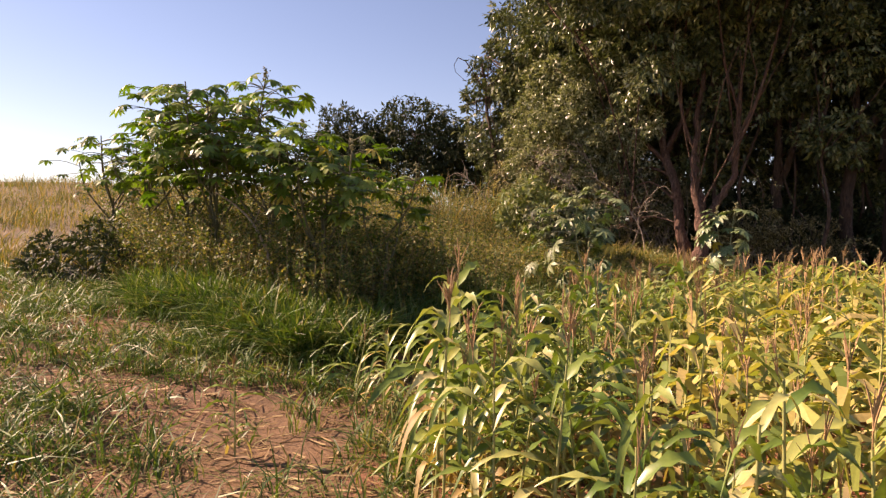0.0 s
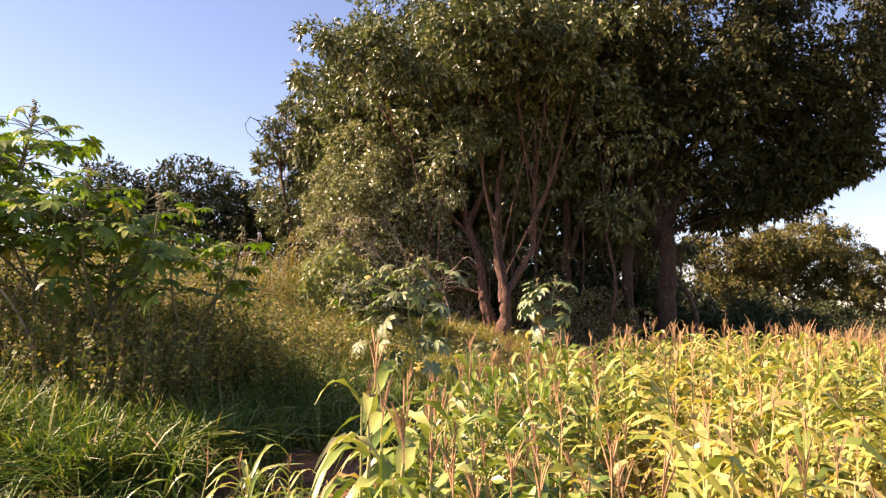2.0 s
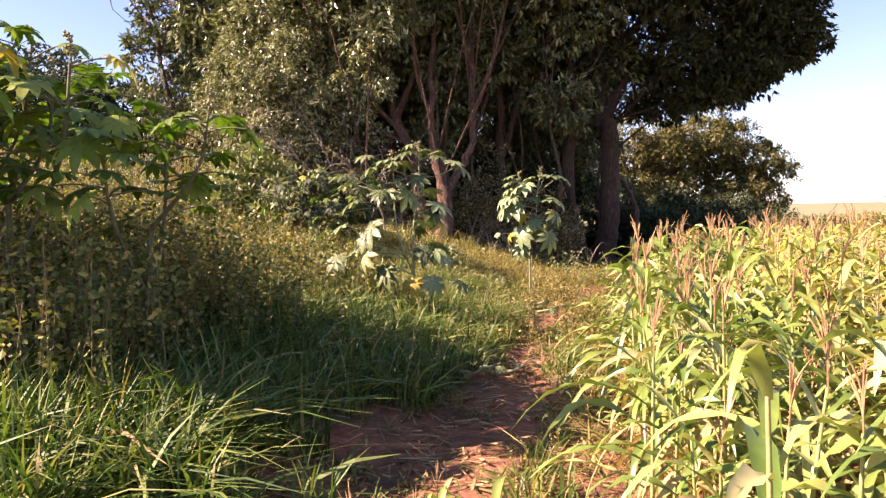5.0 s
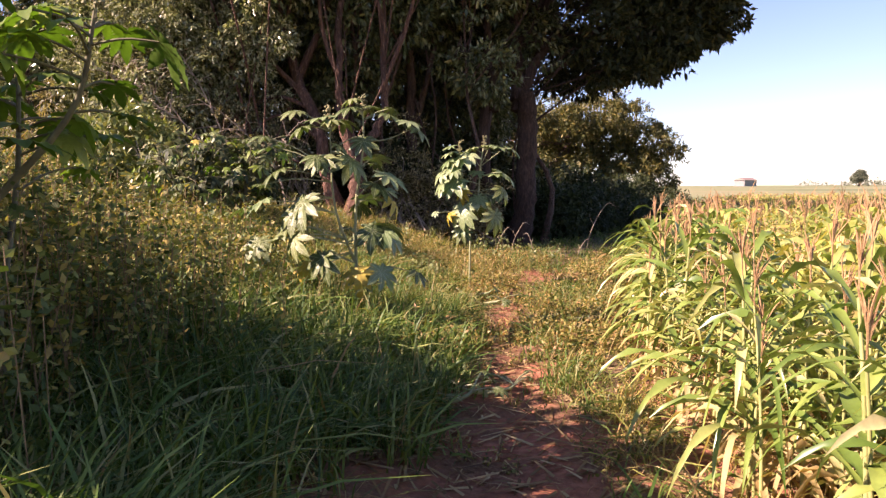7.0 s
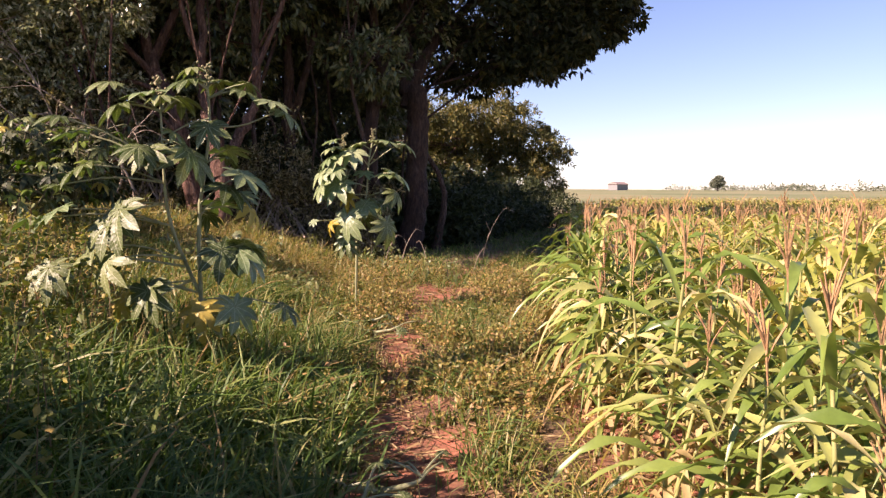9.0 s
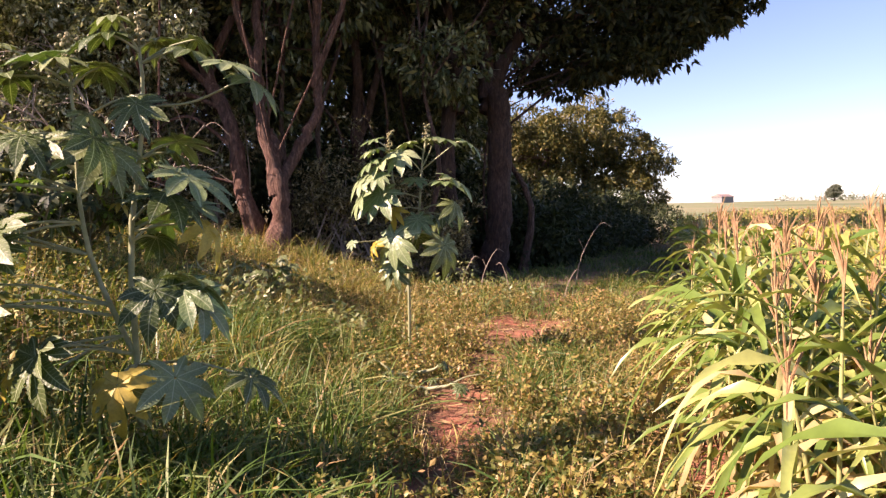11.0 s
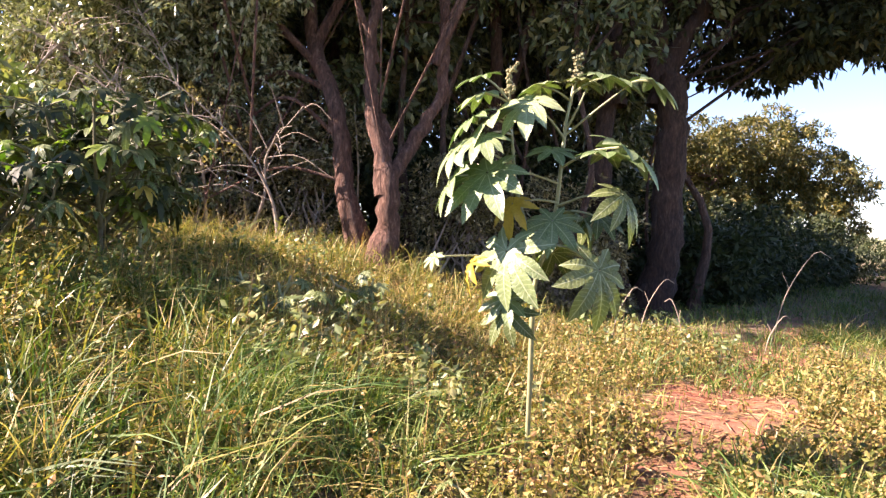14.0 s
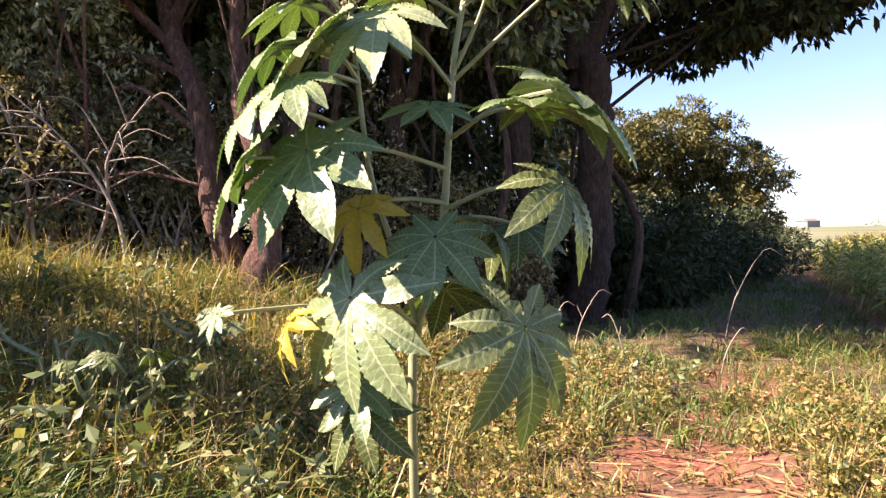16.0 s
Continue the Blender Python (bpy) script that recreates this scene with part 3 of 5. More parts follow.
tree("tree", a, "broad old tree with forked trunk and hanging canopy, both coloured for shade",
     [(rel(a, [a, (3.85, 21.0, 1.2), (3.75, 21.0, 2.8), (3.72, 21.0, 4.0)]), 0.30, 0.24),
      (rel(a, [(3.74, 21.0, 3.6), (4.1, 21.0, 4.7), (4.75, 21.2, 5.6), (6.6, 21.4, 7.4)]), 0.21, 0.09),
      (rel(a, [(3.72, 21.0, 3.9), (3.75, 21.4, 6.0), (3.6, 21.8, 9.0)]), 0.20, 0.09),
      (rel(a, [(3.2, 20.8, lz(3.2, 20.8)), (2.95, 20.9, 1.6), (3.1, 21.0, 4.2), (3.9, 21.1, 5.6), (5.2, 21.2, 7.2)]), 0.21, 0.10),
      (rel(a, [(3.05, 20.9, 3.6), (3.0, 21.2, 5.6), (2.6, 21.6, 8.5)]), 0.15, 0.06)],
     rel_lumps(a, [(4.4, 21.8, 9.6, 3.6, 3.2, 2.9), (7.4, 21.6, 8.2, 2.7, 2.6, 1.9), (8.5, 21.2, 7.5, 1.3, 1.5, 1.1), (7.8, 21.0, 6.1, 1.05, 1.3, 0.8), (6.4, 21.0, 5.6, 1.4, 1.4, 0.9), (2.2, 21.6, 7.6, 1.6, 1.6, 1.8), (8.6, 22.2, 10.0, 2.3, 2.2, 1.8), (5.0, 22.6, 5.2, 1.3, 1.2, 0.9), (6.6, 22.2, 5.2, 0.9, 1.1, 0.6), (8.1, 20.9, 5.6, 0.8, 1.0, 0.5), (8.8, 20.7, 6.4, 0.7, 1.0, 0.7), (7.3, 20.8, 5.1, 1.0, 1.0, 0.6), (8.5, 20.9, 5.8, 0.6, 0.9, 0.45)]),
     9400, 0.22, SHADED_CANOPY, SHADED_BARK, 31, G, twig=40)

a = foot(1.4, 21.6)
tree("tree", a, "tall tree inside the grove with shade in its leaf colour",
     [(rel(a, [a, (1.0, 21.6, 2.2), (0.8, 21.4, 4.8), (0.7, 21.6, 9.0)]), 0.19, 0.08),
      (rel(a, [(0.9, 21.5, 3.2), (1.6, 21.4, 5.2), (1.9, 21.6, 8.0)]), 0.11, 0.05)],
     rel_lumps(a, [(1.0, 22.0, 9.4, 2.6, 2.4, 2.8), (1.6, 22.4, 6.2, 1.4, 1.4, 1.2), (2.6, 23.0, 11.6, 2.6, 2.4, 1.8)]),
     3200, 0.22, SHADED_CANOPY, BARK, 41, G)

for k, (x, y, lean, h) in enumerate([(-4.4, 22.0, -0.2, 10.0), (-5.7, 22.4, -0.2, 11.0), (-2.6, 22.2, 0.3, 10.5), (-7.4, 23.2, -0.3, 7.4)]):
    a = foot(x, y)
    tree("tree", a, "dense dark tree with foliage nearly to the ground",
         [([(0, 0, 0), (lean * 0.3, 0.1, 2.2), (lean * 0.7, 0.1, 4.6), (lean, 0.2, h * 0.85)], 0.16, 0.06),
          ([(lean * 0.3, 0.1, 2.0), (lean * 0.3 + 0.6, 0.0, 3.8), (lean * 0.3 + 1.1, -0.2, 6.0)], 0.08, 0.03)],
         [(lean, 0, h * 0.86, 2.5, 2.1, 2.3), (lean - 0.9, -0.5, h * 0.62, 2.3, 1.9, 2.1), (lean + 0.7, -0.4, h * 0.42, 1.9, 1.6, 1.9), (lean - 0.3, -0.8, h * 0.28, 1.8, 1.4, 1.6)],
         2700, 0.22, MANGO, BARK, 51 + 10 * k, G)

a = foot(-8.9, 21.4)
tree("tree", a, "smaller tree with a drooping outer bough", [([(0, 0, 0), (-0.1, 0, 2.5), (-0.5, 0, 5.0), (-0.9, 0.1, 7.0)], 0.11, 0.04)],
     [(-0.8, 0.1, 6.0, 0.75, 0.8, 0.7), (0.1, 0.2, 4.8, 1.0, 1.0, 1.1), (0.3, 0.1, 3.0, 1.1, 1.0, 1.2), (1.3, 0.6, 6.6, 1.2, 1.1, 1.3)], 1100, 0.21, MANGO, BARK, 97, G)

rng = np.random.default_rng(5)
for k in range(26):
    x, y = rng.uniform(-3.6, 5.2), rng.uniform(20.0, 24.5)
    a = foot(x, y)
    lean = rng.normal(0, 1.0, 2) * np.array([2.0, 0.8])
    w = rng.normal(0, 0.28, 4)
    h = rng.uniform(6.5, 9.5)
    tree("sapling", a, "slender bare-stemmed tree in the shade of the grove",
         [([(0, 0, 0), (lean[0] * 0.1 + w[0], lean[1] * 0.2, h * 0.18), (lean[0] * 0.25 + w[1], lean[1] * 0.25 + w[2], h * 0.36), (lean[0] * 0.55 + w[3], lean[1] * 0.5, h * 0.62), (lean[0], lean[1], h)], rng.uniform(0.035, 0.10), 0.025)],
         [(lean[0], lean[1], h, 1.3, 1.3, 1.3), (lean[0] * 0.6, lean[1] * 0.6, h * 0.66, 0.9, 0.9, 0.8)], 330, 0.21, MANGO, BARK, 200 + k, "slender trees in the grove", twig=9)

for k, (x, y, h) in enumerate([(-6.5, 25.5, 7.5), (-3.5, 26.4, 8.5), (-0.6, 26.8, 8.5), (1.6, 27.2, 8.5), (3.2, 27.0, 7.0), (0.8, 24.8, 6.0), (2.5, 24.6, 5.2), (-2.0, 24.6, 6.4)]):
    a = foot(x, y)
    tree("tree", a, "dark bushy tree closing the back of the grove",
         [([(0, 0, 0), (0.1, 0.1, h * 0.3), (-0.1, 0.1, h * 0.6), (0.1, 0, h * 0.85)], 0.12, 0.04)],
         [(0, 0, h * 0.84, 1.9, 1.6, 1.5), (-0.6, 0, h * 0.58, 1.9, 1.5, 1.5), (0.7, 0, h * 0.42, 1.8, 1.4, 1.4), (-0.2, -0.2, h * 0.2, 2.0, 1.4, 1.4)],
         820, 0.24, MANGO, BARK, 251 + k, "trees at the back of the grove", twig=10, per=8)

rng = np.random.default_rng(15)
for k in range(9):
    x = -7.0 + k * 0.62 + rng.normal(0, 0.2)
    a = foot(x, 18.2 + rng.uniform(0, 0.5))
    t = thing("bare_sapling", a, "crooked bare sapling with pale arching twigs", "tree", "bare saplings before the grove")
    way = rng.choice([-1, 1])
    h = rng.uniform(1.8, 3.6)
    main = [(0, 0, 0), (way * 0.15 + rng.normal(0, 0.1), -0.05, h * 0.4), (way * 0.5 + rng.normal(0, 0.1), -0.15, h * 0.75), (way * rng.uniform(0.9, 1.5), -0.3, h * rng.uniform(0.85, 1.1))]
    part("stem", limb_mesh("stem", main, rng.uniform(0.022, 0.04), 0.008, TWIG, 6, 900 + k, 14), t)
    ln = bezier(main, 20)
    for j in range(12):
        p = ln[rng.integers(6, 19)]
        e = p + np.array([rng.normal(way * 0.3, 0.5), rng.normal(-0.1, 0.25), rng.uniform(-0.35, 0.7)])
        part("twig", limb_mesh("twig", [p, (p + e) / 2 + np.array([0, 0, rng.uniform(0.05, 0.25)]), e], 0.011, 0.004, TWIG, 5, 930 + j, 8), t)

# trees further off
a = foot(12.05, 39.2)
tree("tree", a, "round olive-green tree at the far end of the field",
     [([(0, 0, 0), (0.2, 0, 1.6), (-0.2, 0, 3.4)], 0.3, 0.18), ([(0.1, 0, 1.5), (1.5, 0, 3.0), (3.2, 0, 4.0)], 0.15, 0.05), ([(0, 0, 1.6), (-1.8, 0, 3.0), (-3.2, 0, 4.2)], 0.15, 0.05)],
     [(-0.5, 0, 5.1, 2.0, 2.0, 1.5), (1.0, -0.4, 4.7, 1.6, 1.6, 1.3), (2.5, -0.3, 4.0, 1.3, 1.4, 1.0), (3.6, 0.1, 3.2, 0.8, 1.0, 0.7), (-2.2, 0, 4.4, 1.7, 1.8, 1.5), (-3.6, 0, 3.4, 1.7, 1.8, 1.6), (2.9, 0, 2.2, 0.9, 1.2, 0.6), (1.4, -0.6, 2.6, 1.5, 1.4, 1.0), (-1.4, -0.8, 2.2, 2.0, 1.6, 1.4), (0.2, -0.8, 3.5, 1.6, 1.2, 1.2)],
     5600, 0.21, FAR_LEAF, BARK, 301, per=8)
a = foot(7.6, 37.5)
tree("tree", a, "brownish olive tree behind the shaded hedge",
     [([(0, 0, 0), (0.2, 0, 1.6), (-0.2, 0, 3.8)], 0.24, 0.12), ([(0.1, 0, 1.5), (1.2, 0, 3.0), (2.2, 0, 4.2)], 0.12, 0.05)],
     [(0, 0, 5.0, 2.0, 1.6, 1.3), (-1.6, 0, 4.0, 1.6, 1.5, 1.5), (1.6, 0, 4.0, 1.6, 1.5, 1.4), (-0.6, -0.5, 2.4, 2.0, 1.5, 1.3), (1.5, -0.5, 2.2, 1.5, 1.4, 1.2)],
     2600, 0.21, FAR_LEAF, BARK, 321, per=8)
for k, (x, y, s) in enumerate([(-17.2, 27.0, 1.0), (-20.5, 25.6, 0.85), (-14.6, 29.0, 0.9)]):
    a = foot(x, y)
    tree("tree", a, "dark rounded tree on the rise behind the weeds",
         [([(0, 0, 0), (0.1, 0, 1.8), (0.2, 0, 4.0)], 0.2, 0.08)],
         [(0, 0, 4.7 * s, 2.2 * s, 2.0 * s, 1.5 * s), (-1.3 * s, 0, 3.5 * s, 1.6 * s, 1.6 * s, 1.4 * s), (1.4 * s, 0, 3.6 * s, 1.6 * s, 1.6 * s, 1.4 * s), (0, -0.5, 2.4 * s, 2.0 * s, 1.6 * s, 1.3 * s)],
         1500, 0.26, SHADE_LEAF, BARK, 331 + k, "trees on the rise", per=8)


def shrub(name, at, label, lumps, count, size, leaf, seed, group="", per=8, stems=9, droop=0.3, spread=0.12):
    t = thing(name, at, label, "shrub", group)
    rng = np.random.default_rng(seed)
    for i in range(stems):
        l = lumps[rng.integers(len(lumps))]
        end = np.array(l[:3]) + rng.normal(0, 0.3, 3) * np.array(l[3:])
        base = np.array([rng.normal(0, spread), rng.normal(0, spread), 0])
        part("stem", Geo().tube(bezier([base, (base + end) / 2 + rng.normal(0, 0.12, 3), end], 6), np.linspace(0.025, 0.008, 6), 5).mesh("stem", TWIG), t)
    part("foliage", crown("foliage", lumps, count, size, leaf, seed, per, droop, 0.45), t)
    return t


# undergrowth and hedge, in a leaf colour that already holds their shade
for k, (x, y, w, h) in enumerate([(-5.2, 20.0, 1.6, 1.5), (-2.6, 20.8, 1.3, 1.3), (0.6, 22.6, 1.7, 1.6), (2.4, 23.6, 1.8, 1.7), (4.8, 23.0, 1.3, 1.1), (-0.8, 22.4, 1.5, 1.6), (-7.6, 20.6, 1.6, 1.6)]):
    shrub("shrub", foot(x, y), "leafy undergrowth beneath the grove trees with shade in its colour", [(0, 0, h * 0.6, w, w * 0.8, h * 0.7), (w * 0.5, 0.2, h * 1.1, w * 0.7, w * 0.6, h * 0.55)], 620, 0.2, SHADE_LEAF, 400 + k, "undergrowth of the grove")
for k, (x, y, w, h) in enumerate([(5.6, 24.0, 1.2, 1.0), (6.4, 25.6, 1.5, 1.3), (8.0, 27.5, 1.6, 1.15), (9.6, 29.6, 1.6, 1.2), (11.0, 32.0, 1.8, 1.3), (12.6, 34.5, 1.8, 1.2), (7.4, 29.5, 2.0, 1.5), (9.4, 33.5, 2.2, 1.6)]):
    shrub("hedge_shrub", foot(x, y), "dense shrub along the field edge, shade put into its dark green", [(0, 0, h * 0.55, w, w, h * 0.75), (-w * 0.3, 0.1, h * 1.0, w * 0.7, w * 0.7, h * 0.5)], 560, 0.18, SHADE_LEAF, 430 + k, "hedge along the field edge")
shrub("shrub", foot(-3.6, 14.8), "pale green leafy shrub in the weeds", [(0.2, 0, 1.0, 1.1, 0.8, 0.8), (-0.7, 0.1, 1.4, 0.7, 0.6, 0.6), (0.8, -0.1, 0.9, 0.8, 0.6, 0.6)], 420, 0.17, SHRUB_LEAF, 451)
shrub("shrub", foot(-4.7, 15.8), "pale green leafy shrub in the weeds", [(0, 0, 1.2, 0.9, 0.7, 0.9)], 240, 0.17, SHRUB_LEAF, 452)
shrub("shrub", foot(-7.0, 4.2), "low dark shrub beside the bare yard", [(0, 0, 0.45, 1.2, 0.8, 0.5), (-0.9, 0.2, 0.4, 0.8, 0.6, 0.45)], 380, 0.13, SHADE_LEAF, 453)
for k, (x, y, w, h) in enumerate([(-3.4, 19.1, 1.2, 1.5), (-2.0, 19.3, 0.8, 1.3), (0.4, 19.7, 0.8, 1.2), (1.7, 20.0, 0.9, 1.1), (-5.1, 19.0, 1.2, 1.5), (2.6, 20.4, 0.6, 0.9), (-6.8, 19.2, 1.2, 1.5)]):
    shrub("thicket", foot(x, y), "tangled brown thicket of dry twigs and leaves", [(0, 0, h * 0.6, w, w * 0.6, h * 0.65), (w * 0.4, 0.1, h * 1.3, w * 0.8, w * 0.5, h * 0.7), (-w * 0.5, 0.1, h * 1.2, w * 0.7, w * 0.5, h * 0.6)], 900, 0.10, TANGLE_LEAF, 470 + k, "thicket at the foot of the trees", 7, 22, 0.3, w * 0.5)


# ---- castor plants ----
def castor_leaf(name, material, seed, lobes=8, droop=0.35, fold=0.20, fine=1):
    """A palmate leaf one unit in radius, its stalk at the origin, its longest lobe along +x, pleated along the side veins."""
    rng = np.random.default_rng(seed)
    g = Geo()
    marks = []
    angs = np.linspace(-2.45, 2.45, lobes) + rng.normal(0, 0.05, lobes)
    gap = angs[1] - angs[0]
    web = 0.40
    for a in angs:
        L = (1.0 - 0.42 * (abs(a) / 2.45) ** 1.3) * rng.uniform(0.88, 1.06)
        hang = rng.uniform(0.0, 0.28)
        ca, sa = math.cos(a), math.sin(a)
        rows = []
        ss = [0.03, 0.18, web, 0.50, 0.59, 0.68, 0.77, 0.85, 0.92, 1.0]
        half = [0.03 * gap, 0.18 * gap * 0.5, web * math.tan(gap / 2) * 0.98, 0.150, 0.168, 0.170, 0.150, 0.112, 0.064, 0.004]
        if fine > 1:
            steps = np.linspace(0, len(ss) - 1, (len(ss) - 1) * fine + 1)
            ss, half = np.interp(steps, np.arange(10), ss), np.interp(steps, np.arange(10), half)
        bend = rng.normal(0, 0.14)
        for k, (s, w) in enumerate(zip(ss, half)):
            r = s * L
            w = w * (L if k > 2 * fine else 1) * (1 + (0.10 if k % 2 else -0.06) / fine ** 1.6 * (k > 2 * fine))
            off = bend * max(0, s - web) ** 2
            pleat = (0.015 if k % 2 else -0.015) / fine ** 0.4 * (k > fine) * min(1, 4 * (1.05 - s))
            zc = -droop * r ** 2 - hang * max(0, s - web) ** 2
            row = []
            for side in (1, 0.5, 0, -0.5, -1):
                lx, ly = r - abs(side) * w * 0.25, off + side * w
                z = zc + fold * abs(side) * w * (1.0 if k > fine else 0.4) + pleat * (1 if side else -0.4)
                row.append((lx * ca - ly * sa, lx * sa + ly * ca, z))
                marks.append((s, side * 0.5 + 0.5, w, 1))
            rows.append(row)
        v = np.array(rows).reshape(-1, 3)
        n = len(ss)
        f = [(i * 5 + j, i * 5 + j + 1, (i + 1) * 5 + j + 1, (i + 1) * 5 + j) for i in range(n - 1) for j in range(4)]
        g.add(v, f)
    me = g.mesh(name, material, True)
    vein = me.color_attributes.new("vein", "FLOAT_COLOR", "POINT")
    vein.data.foreach_set("color", np.asarray(marks, np.float32).ravel())
    return me


CASTOR_LEAVES = [castor_leaf("leaf", CASTOR, 600 + k, 8 + k % 2, 0.25 + 0.12 * k, 0.25) for k in range(4)]
HERO_LEAVES = [castor_leaf("leaf", CASTOR, 660 + k, 8 + k % 2, 0.12 + 0.07 * k, 0.24, 3) for k in range(4)]
DARK_LEAVES = [castor_leaf("leaf", CASTOR_DARK, 640 + k, 8 + k % 2, 0.25 + 0.12 * k, 0.25) for k in range(4)]
SHADED_LEAVES = [castor_leaf("leaf", CASTOR_SHADED, 680 + k, 8 + k % 2, 0.25 + 0.12 * k, 0.25, 2) for k in range(4)]
DENSE_LEAVES = [castor_leaf("leaf", m, 690 + k, 7, 0.35 + 0.12 * k, 0.25) for k, m in enumerate((SHADE_LEAF, CASTOR_DARK, CASTOR_SHADED, SHADE_LEAF))]
CASTOR_OLD_LEAF = castor_leaf("leaf", CASTOR_OLD, 611, 7, 0.6, 0.5)
g = Geo()
rng = np.random.default_rng(77)
for _ in range(34):
    p = np.array([rng.normal(0, 0.025), rng.normal(0, 0.025), rng.uniform(0, 0.16)])
    t = np.linspace(0, 1, 4)[:, None]
    g.tube(p + t * np.array([0.0, 0.0, 0.022]), [0.003, 0.012, 0.011, 0.002], 5)
g.tube(np.array([[0, 0, -0.03], [0, 0, 0.08], [0, 0, 0.17]]), [0.009, 0.006, 0.003], 5)
FLOWER = g.mesh("flower_spike", CASTOR_BUD)


def leaf_pose(at, way, lift, size, roll=0.0):
    """A leaf at a place, its main lobe pointing along way (horizontal angle) and tipped by lift (radians, negative: down)."""
    m = Matrix.Translation(at) @ Matrix.Rotation(way, 4, "Z") @ Matrix.Rotation(-lift, 4, "Y") @ Matrix.Rotation(roll, 4, "X")
    return m @ Matrix.Scale(size, 4)


def castor(at, label, stems, leaves, flowers=(), group="", seed=0, foliage=CASTOR_LEAVES, more=0.0, grow=1.08):
    """stems: lists of (points, r0, r1); leaves: (root on a stem, leaf place, way in degrees, lift in degrees, radius,
    old: 1 yellowed, 2 shade put into the colour).
    """
    t = thing("castor_plant", at, label, "castor plant", group)
    rng = np.random.default_rng(seed)
    bark = DULL_STEM if foliage is DARK_LEAVES or foliage is DENSE_LEAVES else CASTOR_STEM
    for pts, r0, r1 in stems:
        line = bezier(pts, 10)
        part("stem", Geo().tube(line, np.linspace(r0, r1, 10), 7, 0.08, seed).mesh("stem", bark, True), t)
    side = np.random.default_rng(seed + 40)
    full = []
    for one in leaves:
        full.append(one)
        if side.random() < more:
            q = np.array(one[1]) + side.normal(0, 0.10, 3) * np.array([1.1, 1, 0.7])
            # about a third of these extra leaves take the colour with shade in it
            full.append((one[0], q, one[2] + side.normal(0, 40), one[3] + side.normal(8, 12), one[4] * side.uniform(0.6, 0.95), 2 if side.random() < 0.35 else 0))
    for k, (root, p, way, lift, size, old) in enumerate(full):
        size = size * grow
        root, p = np.array(root, float), np.array(p, float)
        mid = (root + p) / 2 + np.array([0, 0, 0.07 * np.linalg.norm(p - root)])
        leaf = part("leaf", CASTOR_OLD_LEAF if old == 1 else (SHADED_LEAVES if old == 2 else foliage)[rng.integers(4)], t, leaf_pose(p, radians(way), radians(lift), size, rng.normal(0, 0.12)), "yellowing leaf" if old == 1 else "")
        st = part("leaf_stalk", Geo().tube(bezier([root, mid, p], 6), np.linspace(0.0075, 0.005, 6), 5).mesh("leaf_stalk", bark), t)
    for p in flowers:
        part("flower_spike", FLOWER, t, Matrix.Translation(p) @ Matrix.Rotation(rng.uniform(0, 6), 4, "Z"))
    return t


def wild_castor(at, label, height, spread, leaf_size, count, seed, branches=4, lean=(0, 0), low=0.3, group="castor plants in the weeds", flowers=2):
    """A freely grown castor plant: a few stems with leaves set out to all sides, denser at the top."""
    rng = np.random.default_rng(seed)
    stems, leaves, tops = [], [], []
    stand = group == "castor plants in the weeds"
    trunk = [(0, 0, 0), (lean[0] * 0.3, lean[1] * 0.3, height * 0.3), (lean[0] * 0.6, lean[1] * 0.6, height * 0.55)]
    stems.append((trunk, 0.028, 0.02))
    for b in range(branches):
        a = b * 6.283 / branches + rng.uniform(-0.5, 0.5)
        root = np.array(bezier(trunk, 9)[rng.integers(4, 9)])
        h = height * rng.uniform(0.82, 1.0)
        end = np.array([lean[0] + math.cos(a) * spread * 0.45, lean[1] + math.sin(a) * spread * 0.45, h])
        mid = (root + end) / 2 + np.array([math.cos(a), math.sin(a), 0]) * spread * 0.12
        stems.append(([root, mid, end], 0.018, 0.009))
        tops.append(end)
    lines = [bezier(s[0], 24) for s in stems]
    for k in range(count):
        ln = lines[rng.integers(0 if rng.random() < 0.2 else 1, len(lines))]
        u = rng.uniform(low if ln is lines[0] else 0.15, 1.0) ** (0.5 if stand else 0.7)
        root = ln[min(int(u * 23), 23)]
        if root[2] < height * low:
            root = ln[-1]
        a = rng.uniform(0, 6.283)
        reach = rng.uniform(0.35, 1.0) * spread * 0.5
        p = root + np.array([math.cos(a) * reach, math.sin(a) * reach, rng.uniform(-0.12, 0.25) * reach + 0.03])
        leaves.append((root, p, math.degrees(a) + rng.normal(0, 25), rng.normal(-14 if stand else -22, 16), leaf_size * rng.uniform(0.65, 1.15), rng.random() < 0.02))
    return castor(at, label, stems, leaves, [tuple(tp) for tp in tops[:flowers]], group, seed, DENSE_LEAVES if "bushy" in label else SHADED_LEAVES if "seedling" in label else DARK_LEAVES if group == "castor plants in the weeds" or "dark" in label else CASTOR_LEAVES)


# the pale plant beside the trail
at = foot(1.38, 12.4)
def b(x, y, z):
    return (x - at[0], y - at[1], z - at[2])
fork = b(1.41, 12.3, 1.12)
main_stem = [b(1.385, 12.4, at[2]), b(1.39, 12.32, 0.6), b(1.39, 12.28, 0.95), fork, b(1.48, 12.22, 1.32), b(1.51, 12.2, 1.62), b(1.53, 12.2, 1.9), b(1.57, 12.2, 2.12)]
side_stem = [fork, b(1.35, 12.25, 1.34), b(1.28, 12.2, 1.58), b(1.25, 12.2, 1.84), b(1.23, 12.2, 2.06)]
